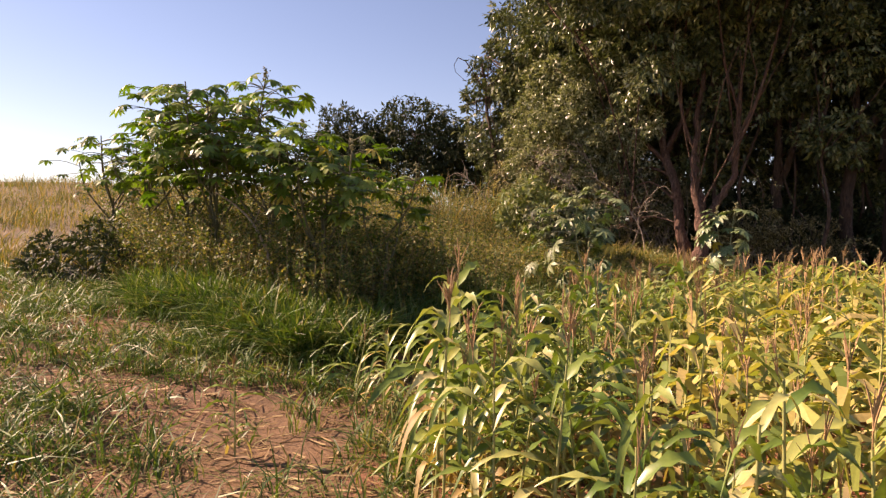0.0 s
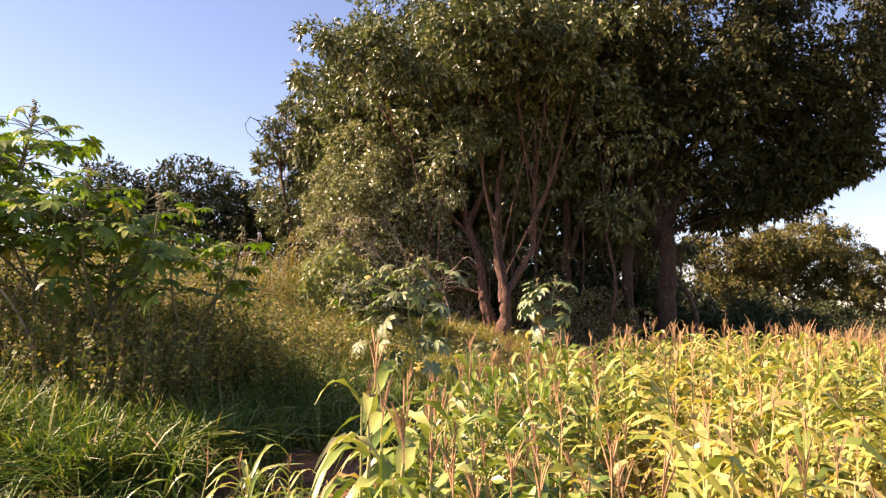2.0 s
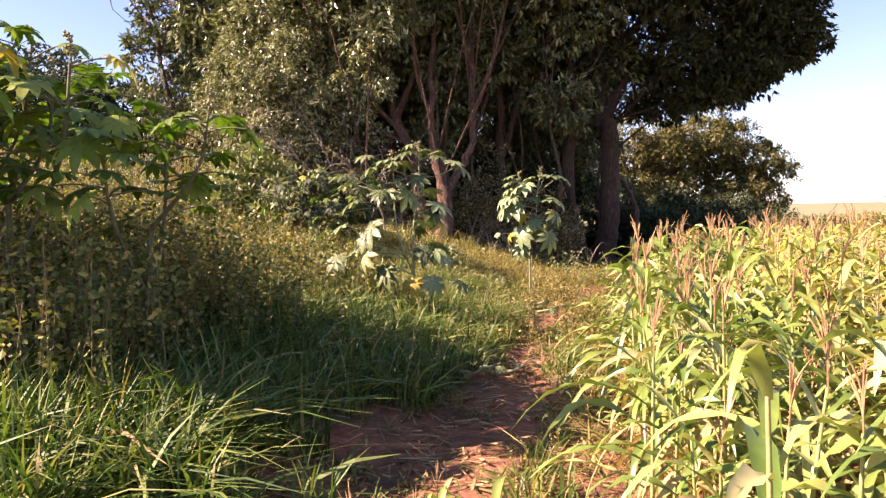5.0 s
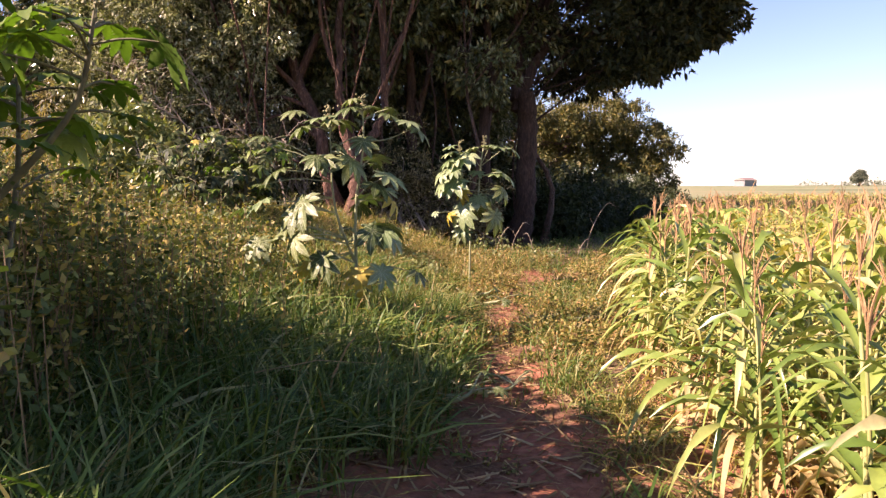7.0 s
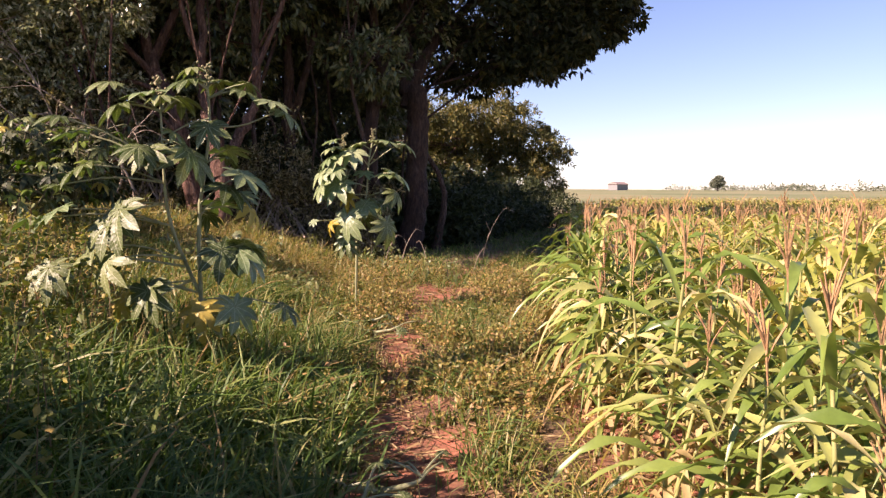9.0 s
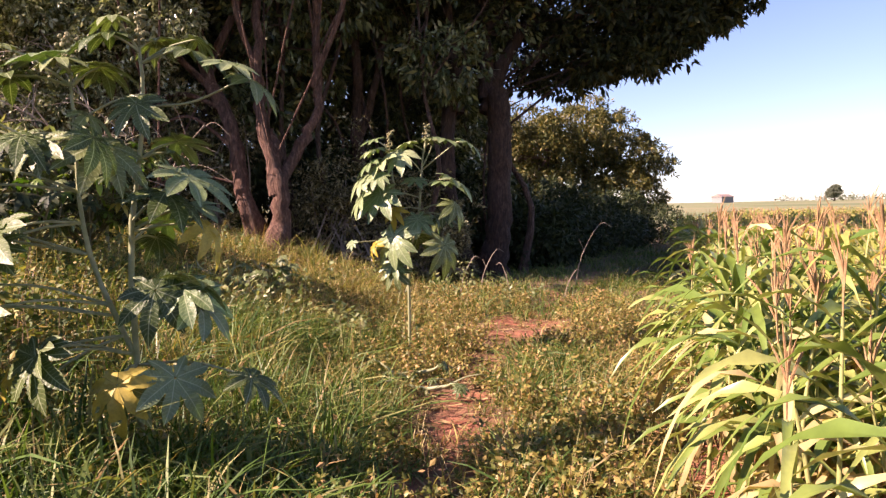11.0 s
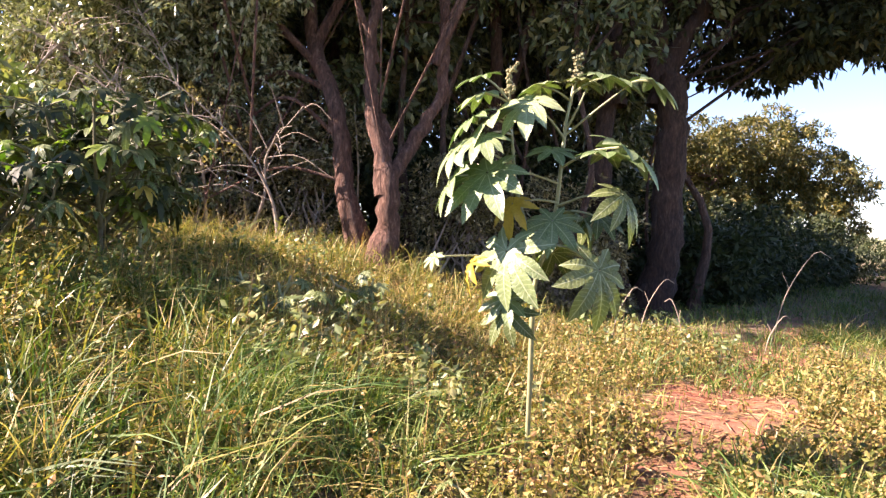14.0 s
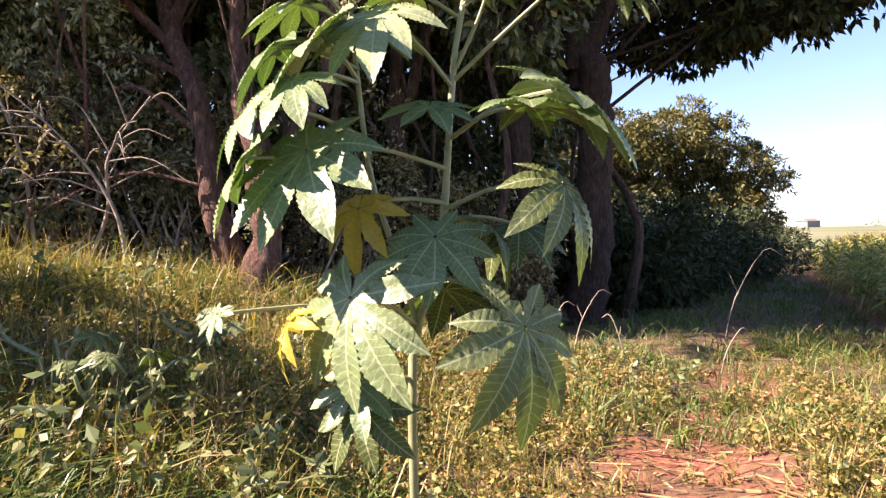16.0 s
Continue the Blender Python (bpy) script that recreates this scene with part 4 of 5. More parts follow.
castor(at, "pale green castor plant with drooping leaves beside the trail",
       [(main_stem, 0.016, 0.009), (side_stem, 0.010, 0.007), ([b(1.53, 12.2, 1.86), b(1.68, 12.1, 1.98), b(1.84, 12.0, 2.1)], 0.007, 0.004), ([b(1.54, 12.2, 1.9), b(1.60, 12.16, 2.02), b(1.63, 12.14, 2.1)], 0.007, 0.004)],
       # leaves ending in 2 are darkened by colour, as if shaded
       [(b(1.53, 12.2, 1.84), b(1.33, 12.02, 2.01), 215, -34, 0.25, 0),
        (b(1.25, 12.2, 1.86), b(1.17, 12.02, 1.95), 200, -42, 0.27, 0),
        (b(1.25, 12.2, 1.9), b(1.05, 12.05, 1.93), 190, -35, 0.20, 0),
        (b(1.26, 12.2, 1.7), b(0.97, 12.05, 1.77), 205, -48, 0.21, 0),
        (b(1.51, 12.2, 1.6), b(1.13, 12.0, 1.64), 232, -52, 0.31, 0),
        (b(1.28, 12.2, 1.58), b(0.96, 12.02, 1.62), 195, -58, 0.25, 0),
        (b(1.50, 12.2, 1.5), b(1.26, 12.04, 1.48), 240, -55, 0.16, 1),
        (b(1.52, 12.2, 1.72), b(1.46, 12.1, 1.77), 265, -25, 0.17, 0),
        (b(1.52, 12.2, 1.69), b(1.78, 11.85, 1.76), 338, -30, 0.28, 0),
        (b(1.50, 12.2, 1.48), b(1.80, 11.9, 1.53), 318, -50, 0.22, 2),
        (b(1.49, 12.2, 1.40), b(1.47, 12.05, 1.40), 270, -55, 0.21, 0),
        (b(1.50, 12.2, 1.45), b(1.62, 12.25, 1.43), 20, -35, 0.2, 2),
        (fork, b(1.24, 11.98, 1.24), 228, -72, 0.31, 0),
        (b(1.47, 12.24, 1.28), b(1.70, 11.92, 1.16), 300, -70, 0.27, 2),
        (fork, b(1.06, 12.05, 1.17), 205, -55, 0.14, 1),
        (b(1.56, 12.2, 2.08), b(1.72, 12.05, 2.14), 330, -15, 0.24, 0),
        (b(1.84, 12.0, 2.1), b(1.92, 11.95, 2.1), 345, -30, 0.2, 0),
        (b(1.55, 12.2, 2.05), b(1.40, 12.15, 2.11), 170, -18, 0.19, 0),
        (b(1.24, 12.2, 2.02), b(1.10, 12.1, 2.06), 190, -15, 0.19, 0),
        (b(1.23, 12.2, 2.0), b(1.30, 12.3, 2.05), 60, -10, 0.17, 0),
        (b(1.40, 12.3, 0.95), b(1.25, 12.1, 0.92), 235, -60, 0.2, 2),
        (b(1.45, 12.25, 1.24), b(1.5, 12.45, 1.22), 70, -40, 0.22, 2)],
       [b(1.58, 12.2, 2.12), b(1.23, 12.2, 2.06)], seed=3, foliage=HERO_LEAVES, more=0.2)

# the plant among the grass across from the field
at = foot(-0.19, 9.2)
def b(x, y, z):
    return (x + 0.06 - at[0], y - at[1], z - at[2])
castor(at, "castor plant with pale lower leaves in the long grass",
       [([b(-0.2, 9.15, at[2]), b(-0.2, 9.12, 0.75), b(-0.2, 9.1, 1.35), b(-0.14, 9.1, 1.75), b(-0.11, 9.1, 2.05), b(-0.12, 9.1, 2.28)], 0.018, 0.008),
        ([b(-0.21, 9.12, 0.8), b(-0.36, 9.1, 1.2), b(-0.42, 9.1, 1.5), b(-0.43, 9.1, 1.85), b(-0.44, 9.1, 2.18)], 0.014, 0.007),
        ([b(-0.11, 9.1, 2.0), b(0.12, 9.08, 2.02), b(0.36, 9.05, 2.12)], 0.007, 0.005)],
       [(b(-0.12, 9.1, 2.26), b(-0.22, 9.0, 2.32), 215, -10, 0.20, 0), (b(-0.12, 9.1, 2.28), b(-0.06, 9.2, 2.34), 60, 5, 0.17, 0), (b(-0.12, 9.1, 2.2), b(0.12, 9.05, 2.26), 345, -15, 0.20, 0),
        (b(-0.44, 9.1, 2.16), b(-0.50, 9.0, 2.22), 220, -12, 0.21, 0), (b(-0.44, 9.1, 2.1), b(-0.68, 9.05, 2.14), 185, -20, 0.21, 0), (b(-0.43, 9.1, 2.1), b(-0.32, 9.15, 2.2), 30, -8, 0.18, 0),
        (b(0.36, 9.05, 2.12), b(0.40, 9.03, 2.12), 335, -28, 0.19, 0), (b(-0.11, 9.1, 2.06), b(-0.11, 8.98, 2.0), 262, -50, 0.19, 0), (b(-0.43, 9.1, 1.9), b(-0.24, 8.92, 1.8), 290, -42, 0.25, 2),
        (b(-0.43, 9.1, 1.85), b(-0.50, 8.9, 1.82), 245, -45, 0.20, 0), (b(-0.2, 9.1, 1.44), b(0.12, 8.95, 1.66), 330, -34, 0.25, 0), (b(-0.2, 9.1, 1.4), b(0.16, 9.1, 1.42), 350, -50, 0.18, 1),
        (b(-0.42, 9.1, 1.45), b(-0.68, 8.85, 1.42), 228, -55, 0.28, 0), (b(-0.42, 9.1, 1.6), b(-0.92, 9.0, 1.72), 190, -25, 0.23, 0), (b(-0.43, 9.1, 1.7), b(-1.0, 9.15, 1.95), 175, -15, 0.22, 0),
        (b(-0.4, 9.1, 1.3), b(-1.08, 9.0, 1.42), 195, -30, 0.22, 0), (b(-0.2, 9.1, 1.0), b(-0.03, 8.88, 1.14), 300, -55, 0.23, 0), (b(-0.2, 9.1, 1.0), b(0.14, 9.0, 1.08), 335, -58, 0.24, 0),
        (b(-0.3, 9.1, 1.05), b(-0.76, 8.8, 1.08), 215, -58, 0.24, 0), (b(-0.3, 9.1, 1.0), b(-0.98, 8.9, 1.05), 198, -50, 0.23, 0), (b(-0.21, 9.12, 0.8), b(-0.5, 8.75, 0.88), 240, -60, 0.24, 0),
        (b(-0.2, 9.12, 0.75), b(-0.17, 8.75, 0.74), 265, -62, 0.20, 1), (b(-0.2, 9.12, 0.75), b(0.05, 8.85, 0.74), 310, -60, 0.23, 0), (b(-0.25, 9.1, 0.9), b(-0.68, 8.95, 0.8), 215, -50, 0.19, 1),
        (b(-0.14, 9.1, 1.75), b(0.0, 9.25, 1.85), 50, -20, 0.2, 0), (b(-0.2, 9.1, 1.35), b(-0.1, 9.35, 1.45), 75, -30, 0.2, 0)],
       # three of the four leaf shapes have the shade in their colour
       [b(-0.12, 9.1, 2.28), b(-0.44, 9.1, 2.18)], seed=4, foliage=HERO_LEAVES[:1] + SHADED_LEAVES[:3], more=1.0, grow=1.13)

# the stand of castor on the bank
for x, y, label, h, wide, leaf, count, seed, arms, low in (
        (-4.5, 4.85, "tall castor plant with broad backlit leaves", 3.5, 1.7, 0.21, 195, 701, 8, 0.36),
        (-5.3, 5.35, "tall castor plant with broad backlit leaves", 3.3, 1.6, 0.205, 145, 702, 7, 0.4),
        (-3.3, 4.85, "castor plant with broad backlit leaves", 2.75, 1.5, 0.205, 140, 703, 7, 0.36),
        (-2.35, 5.0, "castor plant with broad dark leaves", 2.4, 1.2, 0.20, 72, 704, 5, 0.55),
        (-1.6, 5.45, "slim castor plant with hanging dark leaves", 2.2, 1.1, 0.20, 40, 705, 3, 0.56),
        (-7.0, 5.3, "castor plant with broad backlit leaves", 2.5, 1.4, 0.185, 75, 706, 6, 0.4),
        (-8.3, 5.4, "castor plant with broad backlit leaves", 2.55, 1.4, 0.185, 75, 707, 6, 0.4),
        (-5.7, 5.2, "castor plant with broad backlit leaves", 2.5, 1.3, 0.19, 75, 708, 6, 0.4),
        (-3.5, 6.2, "castor plant with broad dark leaves", 2.6, 1.3, 0.19, 70, 713, 6, 0.45)):
    wild_castor(foot(x, y), label, h, wide, leaf, count, seed, arms, (0, 0), low)
wild_castor(foot(-2.15, 13.9), "bushy dark castor plant with small dense leaves", 1.7, 1.0, 0.16, 130, 709, 12, (0, 0), 0.05, "", 0)
wild_castor(foot(-2.95, 13.5), "bushy dark castor plant with small dense leaves", 1.5, 1.0, 0.15, 80, 710, 10, (0, 0), 0.05, "", 0)
wild_castor(foot(-2.3, 14.2), "bushy dark castor plant with small dense leaves", 1.05, 0.9, 0.15, 70, 714, 8, (0, 0), 0.05, "", 0)
wild_castor(foot(-2.6, 13.3), "bushy dark castor plant with small dense leaves", 1.1, 0.9, 0.15, 60, 715, 8, (0, 0), 0.05, "", 0)
wild_castor(foot(-2.2, 14.6), "pale castor plant in the weeds", 1.5, 1.1, 0.2, 26, 711, 4, (0, 0), 0.3, "", 0)
for k, (x, y, h) in enumerate([(-0.42, 13.9, 0.55), (-0.15, 13.7, 0.5), (-0.8, 14.1, 0.5), (1.35, 11.4, 0.25), (1.45, 11.15, 0.18), (0.55, 6.95, 0.22), (0.9, 7.3, 0.18), (-0.3, 15.2, 0.5)]):
    wild_castor(foot(x, y), "castor seedling with dull green leaves", h, 0.5, 0.13 if h > 0.3 else 0.09, 7, 720 + k, 2, (0, 0), 0.1, "castor seedlings", 0)


# ---- corn ----
def corn_leaf_line(rng, length, rise, sag, n=8):
    """The arch of a leaf: out along +x, up and then over."""
    t = np.linspace(0, 1, n)
    x = length * (t * (1 - 0.25 * sag * t))
    z = length * (rise * t - (rise + sag) * 0.72 * t ** 2.1)
    y = length * rng.normal(0, 0.10) * t ** 2
    return np.stack([x, y, z], -1)


def corn_leaf(rng, length, width, rise, sag, n=8):
    line = corn_leaf_line(rng, length, rise, sag, n)
    t = np.linspace(0, 1, n)
    w = width * np.interp(t, [0, 0.12, 0.45, 0.8, 1], [0.55, 0.9, 1.0, 0.6, 0.03])
    twist = rng.normal(0, 0.7) * t
    rows = []
    for k in range(n):
        cy, cz = math.cos(twist[k]), math.sin(twist[k])
        rip = 0.18 * w[k] * (1 if k % 2 else -1)
        rows += [line[k] + np.array([0, cy * w[k] / 2, cz * w[k] / 2 + w[k] * 0.22 + rip]), line[k], line[k] - np.array([0, cy * w[k] / 2, cz * w[k] / 2 - w[k] * 0.22 + rip])]
    f = [(i * 3 + j, i * 3 + j + 1, (i + 1) * 3 + j + 1, (i + 1) * 3 + j) for i in range(n - 1) for j in range(2)]
    return np.array(rows), np.array(f)


def tassel_geo(rng, size=0.22, spikes=8, sides=4):
    g = Geo()
    for k in range(spikes):
        a, lean = rng.uniform(0, 6.28), (0.0 if k == 0 else rng.uniform(0.08, 0.5))
        L = size * (1.0 if k == 0 else rng.uniform(0.55, 0.9))
        z0 = 0 if k == 0 else rng.uniform(0.06, 0.14)
        t = np.linspace(0, 1, 4)
        pts = np.stack([np.cos(a) * lean * L * t ** 1.3, np.sin(a) * lean * L * t ** 1.3, z0 + L * t * (1 - 0.3 * lean * t)], -1)
        g.tube(pts, [0.0025, 0.004, 0.0038, 0.0012], sides)
    return g


def corn_kind(seed, height, broad):
    """Shapes of one corn plant: stalk, leaves with their poses, tassel."""
    rng = np.random.default_rng(seed)
    bow = rng.normal(0, 0.05, 2)
    t = np.linspace(0, 1, 7)
    stalk = np.stack([bow[0] * t ** 2, bow[1] * t ** 2, height * t], -1)
    n = rng.integers(11, 14) if broad else rng.integers(13, 17)
    a0 = rng.uniform(0, 6.28)
    leaves = []
    for k in range(n):
        u = 0.10 + 0.86 * k / (n - 1)
        a = a0 + (k % 2) * math.pi + rng.normal(0, 0.35)
        L = (rng.uniform(0.34, 0.62) if broad else rng.uniform(0.45, 0.78)) * (1.0 if 0.2 < u < 0.85 else 0.7)
        dry = u < (0.26 if broad else 0.36) and rng.random() < 0.8 or rng.random() < 0.04
        v, f = corn_leaf(rng, L, rng.uniform(0.045, 0.078) if broad else rng.uniform(0.030, 0.052), rng.uniform(0.5, 1.1) + 0.5 * (u > 0.8), rng.uniform(0.2, 0.9) + (0.7 if dry else 0))
        leaves.append((u, a, v, f, dry))
    return dict(stalk=stalk, leaves=leaves, tassel=tassel_geo(rng), height=height, bow=bow)


KINDS = [corn_kind(800 + k, h, k < 4) for k, h in enumerate((1.02, 1.12, 0.95, 1.15, 0.88, 1.05, 1.1, 0.8))]
PROTO = []
for kd in KINDS:
    p = thing("corn_plant", (0, 0, -50), "corn plant with arching yellow-green leaves and dry tassel", "corn plant", "corn in the field")
    part("stalk", Geo().tube(kd["stalk"], np.linspace(0.012, 0.006, 7), 6).mesh("stalk", CORN_STALK, True), p)
    for u, a, v, f, dry in kd["leaves"]:
        m = Matrix.Translation((kd["bow"][0] * u * u, kd["bow"][1] * u * u, kd["height"] * u)) @ Matrix.Rotation(a, 4, "Z")
        part("leaf", mesh_of("leaf", v, f, CORN_DRY if dry else CORN, True), p, m, "dry straw-coloured leaf" if dry else "")
    if len(PROTO) % 5 < 3:
        part("tassel", kd["tassel"].mesh("tassel", TASSEL), p, Matrix.Translation((kd["bow"][0], kd["bow"][1], kd["height"] - 0.01)), "reddish dry tassel")
    PROTO.append(p)

rng = np.random.default_rng(90)
px = rng.uniform(0.4, 70, 60000)
py = rng.uniform(-8, 48, 60000)
d, side = to_line(px, py, FIELD_EDGE)
near = np.hypot(px - 2, py - 4)
keep = (side > 0) & (d > 0.05) & (rng.random(len(px)) < np.where(d < 0.5, 1.35, 1.0) * np.interp(near, [0, 8, 14, 26, 60], [0.70, 0.72, 0.62, 0.40, 0.18])) & (near < 62)
px, py, d, near = px[keep], py[keep], d[keep], near[keep]
extra = [(0.72, 1.0, 2, 0.6), (0.52, 2.45, 7, 0.72), (0.75, 2.75, 7, 0.7), (0.95, 2.3, 4, 0.75), (0.72, 3.3, 7, 0.55), (1.80, 1.95, 1, 1.12), (1.95, 1.72, 0, 1.08), (1.66, 2.3, 3, 1.0), (2.2, 1.25, 2, 1.1), (2.08, 1.5, 1, 0.98)]
order = np.argsort(d + 0.055 * np.abs(py - 4))
first = np.zeros(len(px), bool)
first[[i for i in order if py[i] < 15 and px[i] < 9][:250]] = True


def corn_size(x, y, rng):
    return np.interp(y + 0.25 * x, [-1, 2, 5, 9, 12, 20], [0.80, 0.84, 0.95, 1.06, 1.0, 0.90]) * rng.uniform(0.86, 1.12)


def corn_pick(x, y, rng):
    """Broad-leaved plants near the start of the walk, narrow-leaved ones further on."""
    return rng.integers(4) + (0 if rng.random() < step(4.5, 2.0, y + 0.15 * x) * 0.8 + 0.06 else 4)


def plant_pose(x, y, s, rng):
    return Matrix.Translation((x, y, lz(x, y) - 0.01)) @ Matrix.Rotation(rng.uniform(0, 6.28), 4, "Z") @ Matrix.Rotation(rng.normal(0, 0.07), 4, "X") @ Matrix.Scale(s, 4)


for x, y in zip(px[first], py[first]):
    copy_thing(PROTO[corn_pick(x, y, rng)], plant_pose(x, y, corn_size(x, y, rng), rng))
for x, y, k, s in extra:
    copy_thing(PROTO[k], plant_pose(x, y, s, rng))
for p in PROTO:
    for o in (*p.children_recursive, p):
        bpy.data.objects.remove(o)


def strip(v, every):
    """A lighter version of a leaf strip: the outer rows only, every so many steps."""
    r = v.reshape(-1, 3, 3)[::every][:, [0, 2]]
    n = len(r)
    f = [(i * 2, i * 2 + 1, i * 2 + 3, i * 2 + 2) for i in range(n - 1)]
    return r.reshape(-1, 3), np.array(f)


def whole_corn(kd, every, rng, top=3):
    """A whole plant in one set of arrays, with a material slot for each face."""
    vs, fs, ms, n = [], [], [], 0
    def put(v, f, slot):
        nonlocal n
        vs.append(v), fs.append(np.asarray(f) + n), ms.append(np.full(len(f), slot))
        n += len(v)
    sv, sf = Geo().tube(kd["stalk"][::3], np.linspace(0.012, 0.006, 3), 3).arrays()
    put(sv, sf, 1)
    for u, a, v, f, dry in kd["leaves"]:
        lv, lf = strip(v, every)
        c, s = math.cos(a), math.sin(a)
        lv = lv @ np.array([[c, s, 0], [-s, c, 0], [0, 0, 1]]) + np.array([kd["bow"][0] * u * u, kd["bow"][1] * u * u, kd["height"] * u])
        put(lv, lf, 3 if dry else 0)
    if top:
        tv, tf = tassel_geo(rng, rng.uniform(0.16, 0.27), top, 3).arrays()
        put(tv + np.array([kd["bow"][0], kd["bow"][1], kd["height"]]), tf, 2)
    return np.concatenate(vs), np.concatenate(fs), np.concatenate(ms)


def corn_mass(name, xs, ys, every, top):
    rng = np.random.default_rng(len(xs))
    models = [whole_corn(kd, every, rng, top if k % 5 < 3 else 0) for k, kd in enumerate(KINDS)]
    V, F, M, n = [], [], [], 0
    for x, y in zip(xs, ys):
        v, f, m = models[corn_pick(x, y, rng)]
        a, s = rng.uniform(0, 6.28), corn_size(x, y, rng)
        c, q = math.cos(a) * s, math.sin(a) * s
        w = v @ np.array([[c, q, 0], [-q, c, 0], [0, 0, s]]) + np.array([x, y, lz(x, y)])
        V.append(w), F.append(f + n), M.append(m)
        n += len(v)
    me = mesh_of(name, np.concatenate(V), np.concatenate(F), CORN_FAR, False, (CORN_STALK, TASSEL, DRY_GRASS), np.concatenate(M))
    return stuff(name, me, "dense field of ripening corn with reddish tassels", "corn field")


mid = ~first & (near < 18)
corn_mass("corn_crop", px[mid], py[mid], 2, 5)
corn_mass("corn_crop_beyond", px[~first & ~mid], py[~first & ~mid], 3, 3)


# ---- grass, weeds and litter ----
def blades(name, x, y, length, width, lean, material, seed, label, category, z0=None):
    """Curved blades of grass, each a tapering strip that bends over."""
    rng = np.random.default_rng(seed)
    n = len(x)
    a = rng.uniform(0, 6.283, n)
    dx, dy = np.cos(a), np.sin(a)
    t = np.array([0, 0.4, 0.75, 1.0])
    z = land(x, y) - 0.01 if z0 is None else z0
    L, B = np.asarray(length)[:, None], np.asarray(lean)[:, None]
    out = L * (B * t ** 1.8)
    up = L * (t - 0.42 * B * t ** 2.2)
    w = np.asarray(width)[:, None] * np.array([0.8, 1.0, 0.65, 0.05]) / 2
    cx, cy, cz = x[:, None] + dx[:, None] * out, y[:, None] + dy[:, None] * out, z[:, None] + up
    sx, sy = -dy[:, None] * w, dx[:, None] * w
    tw = rng.normal(0, 0.5, n)[:, None] * w
    v = np.stack([np.stack([cx + sx, cy + sy, cz + tw], -1), np.stack([cx - sx, cy - sy, cz - tw], -1)], 2).reshape(n, 8, 3)
    base = np.arange(n)[:, None] * 8
    f = np.concatenate([base + np.array([[i, i + 1, i + 3, i + 2]]) for i in (0, 2, 4)], 1).reshape(-1, 4)
    return stuff(name, mesh_of(name, v.reshape(-1, 3), f, material), label, category)


def scatter(n, x0, x1, y0, y1, seed, weight):
    """Random places kept with the chance that weight gives."""
    rng = np.random.default_rng(seed)
    x, y = rng.uniform(x0, x1, n), rng.uniform(y0, y1, n)
    k = rng.random(n) < weight(x, y)
    return x[k], y[k], rng


def tufts(x, y, each, spread, rng):
    n = rng.integers(max(each // 2, 1), each * 2, len(x))
    global tall
    tall = np.repeat(np.clip(np.exp(rng.normal(-0.08, 0.38, len(x))), 0.45, 1.45), n)
    return np.repeat(x, n) + rng.normal(0, spread, n.sum()), np.repeat(y, n) + rng.normal(0, spread, n.sum())


def grassy(x, y):
    d, side = to_line(x, y, FIELD_EDGE)
    return np.clip(1 - 1.25 * bare(x, y), 0, 1) * np.where((side > 0) & (d > 0.15), 0.06, 1.0)


# long lush grass between the bank and the trail
lush = lambda x, y: grassy(x, y) * step(1.6, 0.3, x - 0.06 * (y - 6)) * step(10.6, 9.0, y + 0.3 * wave(x, y, 1.5)) * step(2.6, 3.6, y) * np.clip(0.75 + 0.5 * wave(x, y, 1.4), 0.15, 1)
x, y, r = scatter(6400, -4.2, 1.6, 2.4, 11.0, 1001, lush)
x, y = tufts(x, y, 14, 0.07, r)
blades("long_grass", x, y, tall * r.uniform(0.16, 0.54, len(x)) * np.interp(x, [-4, -1, 0.3, 1.2], [1.0, 1.0, 0.8, 0.5]), r.uniform(0.007, 0.018, len(x)), r.uniform(0.15, 1.4, len(x)), GRASS, 1002, "long lush green grass beside the trail", "grass")

# the pale mound of grass at the corner
x, y, r = scatter(1500, -2.6, 0.4, 2.6, 5.0, 1011, lambda x, y: grassy(x, y) * (np.exp(-(((x + 1.1) / 1.2) ** 2 + ((y - 3.8) / 0.7) ** 2)) > 0.35))
x, y = tufts(x, y, 16, 0.08, r)
blades("grass_clump", x, y, tall * r.uniform(0.28, 0.58, len(x)), r.uniform(0.009, 0.024, len(x)), r.uniform(0.2, 1.5, len(x)), GRASS, 1012, "arching pale green grass clump in the sun", "grass")

# lush mound before the castor stand
x, y, r = scatter(2300, -5.4, -1.7, 3.0, 5.0, 1015, lambda x, y: (np.exp(-(((x + 3.5) / 1.5) ** 2 + ((y - 4.0 - 0.1 * wave(x, y, 1.6)) / 0.75) ** 2)) > 0.35) * np.clip(0.75 + 0.4 * wave(x, y, 2.0), 0.2, 1))
x, y = tufts(x, y, 14, 0.07, r)
blades("grass_mound", x, y, tall * r.uniform(0.25, 0.55, len(x)), r.uniform(0.009, 0.024, len(x)), r.uniform(0.2, 1.4, len(x)), GRASS, 1016, "lush bright green grass below the castor stand", "grass")

# mixed grass of the yard near the start
x, y, r = scatter(9000, -9.0, 5.5, -3.5, 5.0, 1021, lambda x, y: np.clip(0.4 + 0.9 * wave(x, y, 1.1, 2.0), 0.10, 1) * step(3.4, 2.6, y + 0.2 * x) * np.where(to_line(x, y, FIELD_EDGE)[1] > 0, 0.1, 1))
x, y = tufts(x, y, 11, 0.07, r)
blades("yard_grass", x, y, tall * r.uniform(0.10, 0.34, len(x)), r.uniform(0.006, 0.014, len(x)), r.uniform(0.4, 1.4, len(x)), GRASS, 1022, "patchy grass on the bare red yard", "grass")

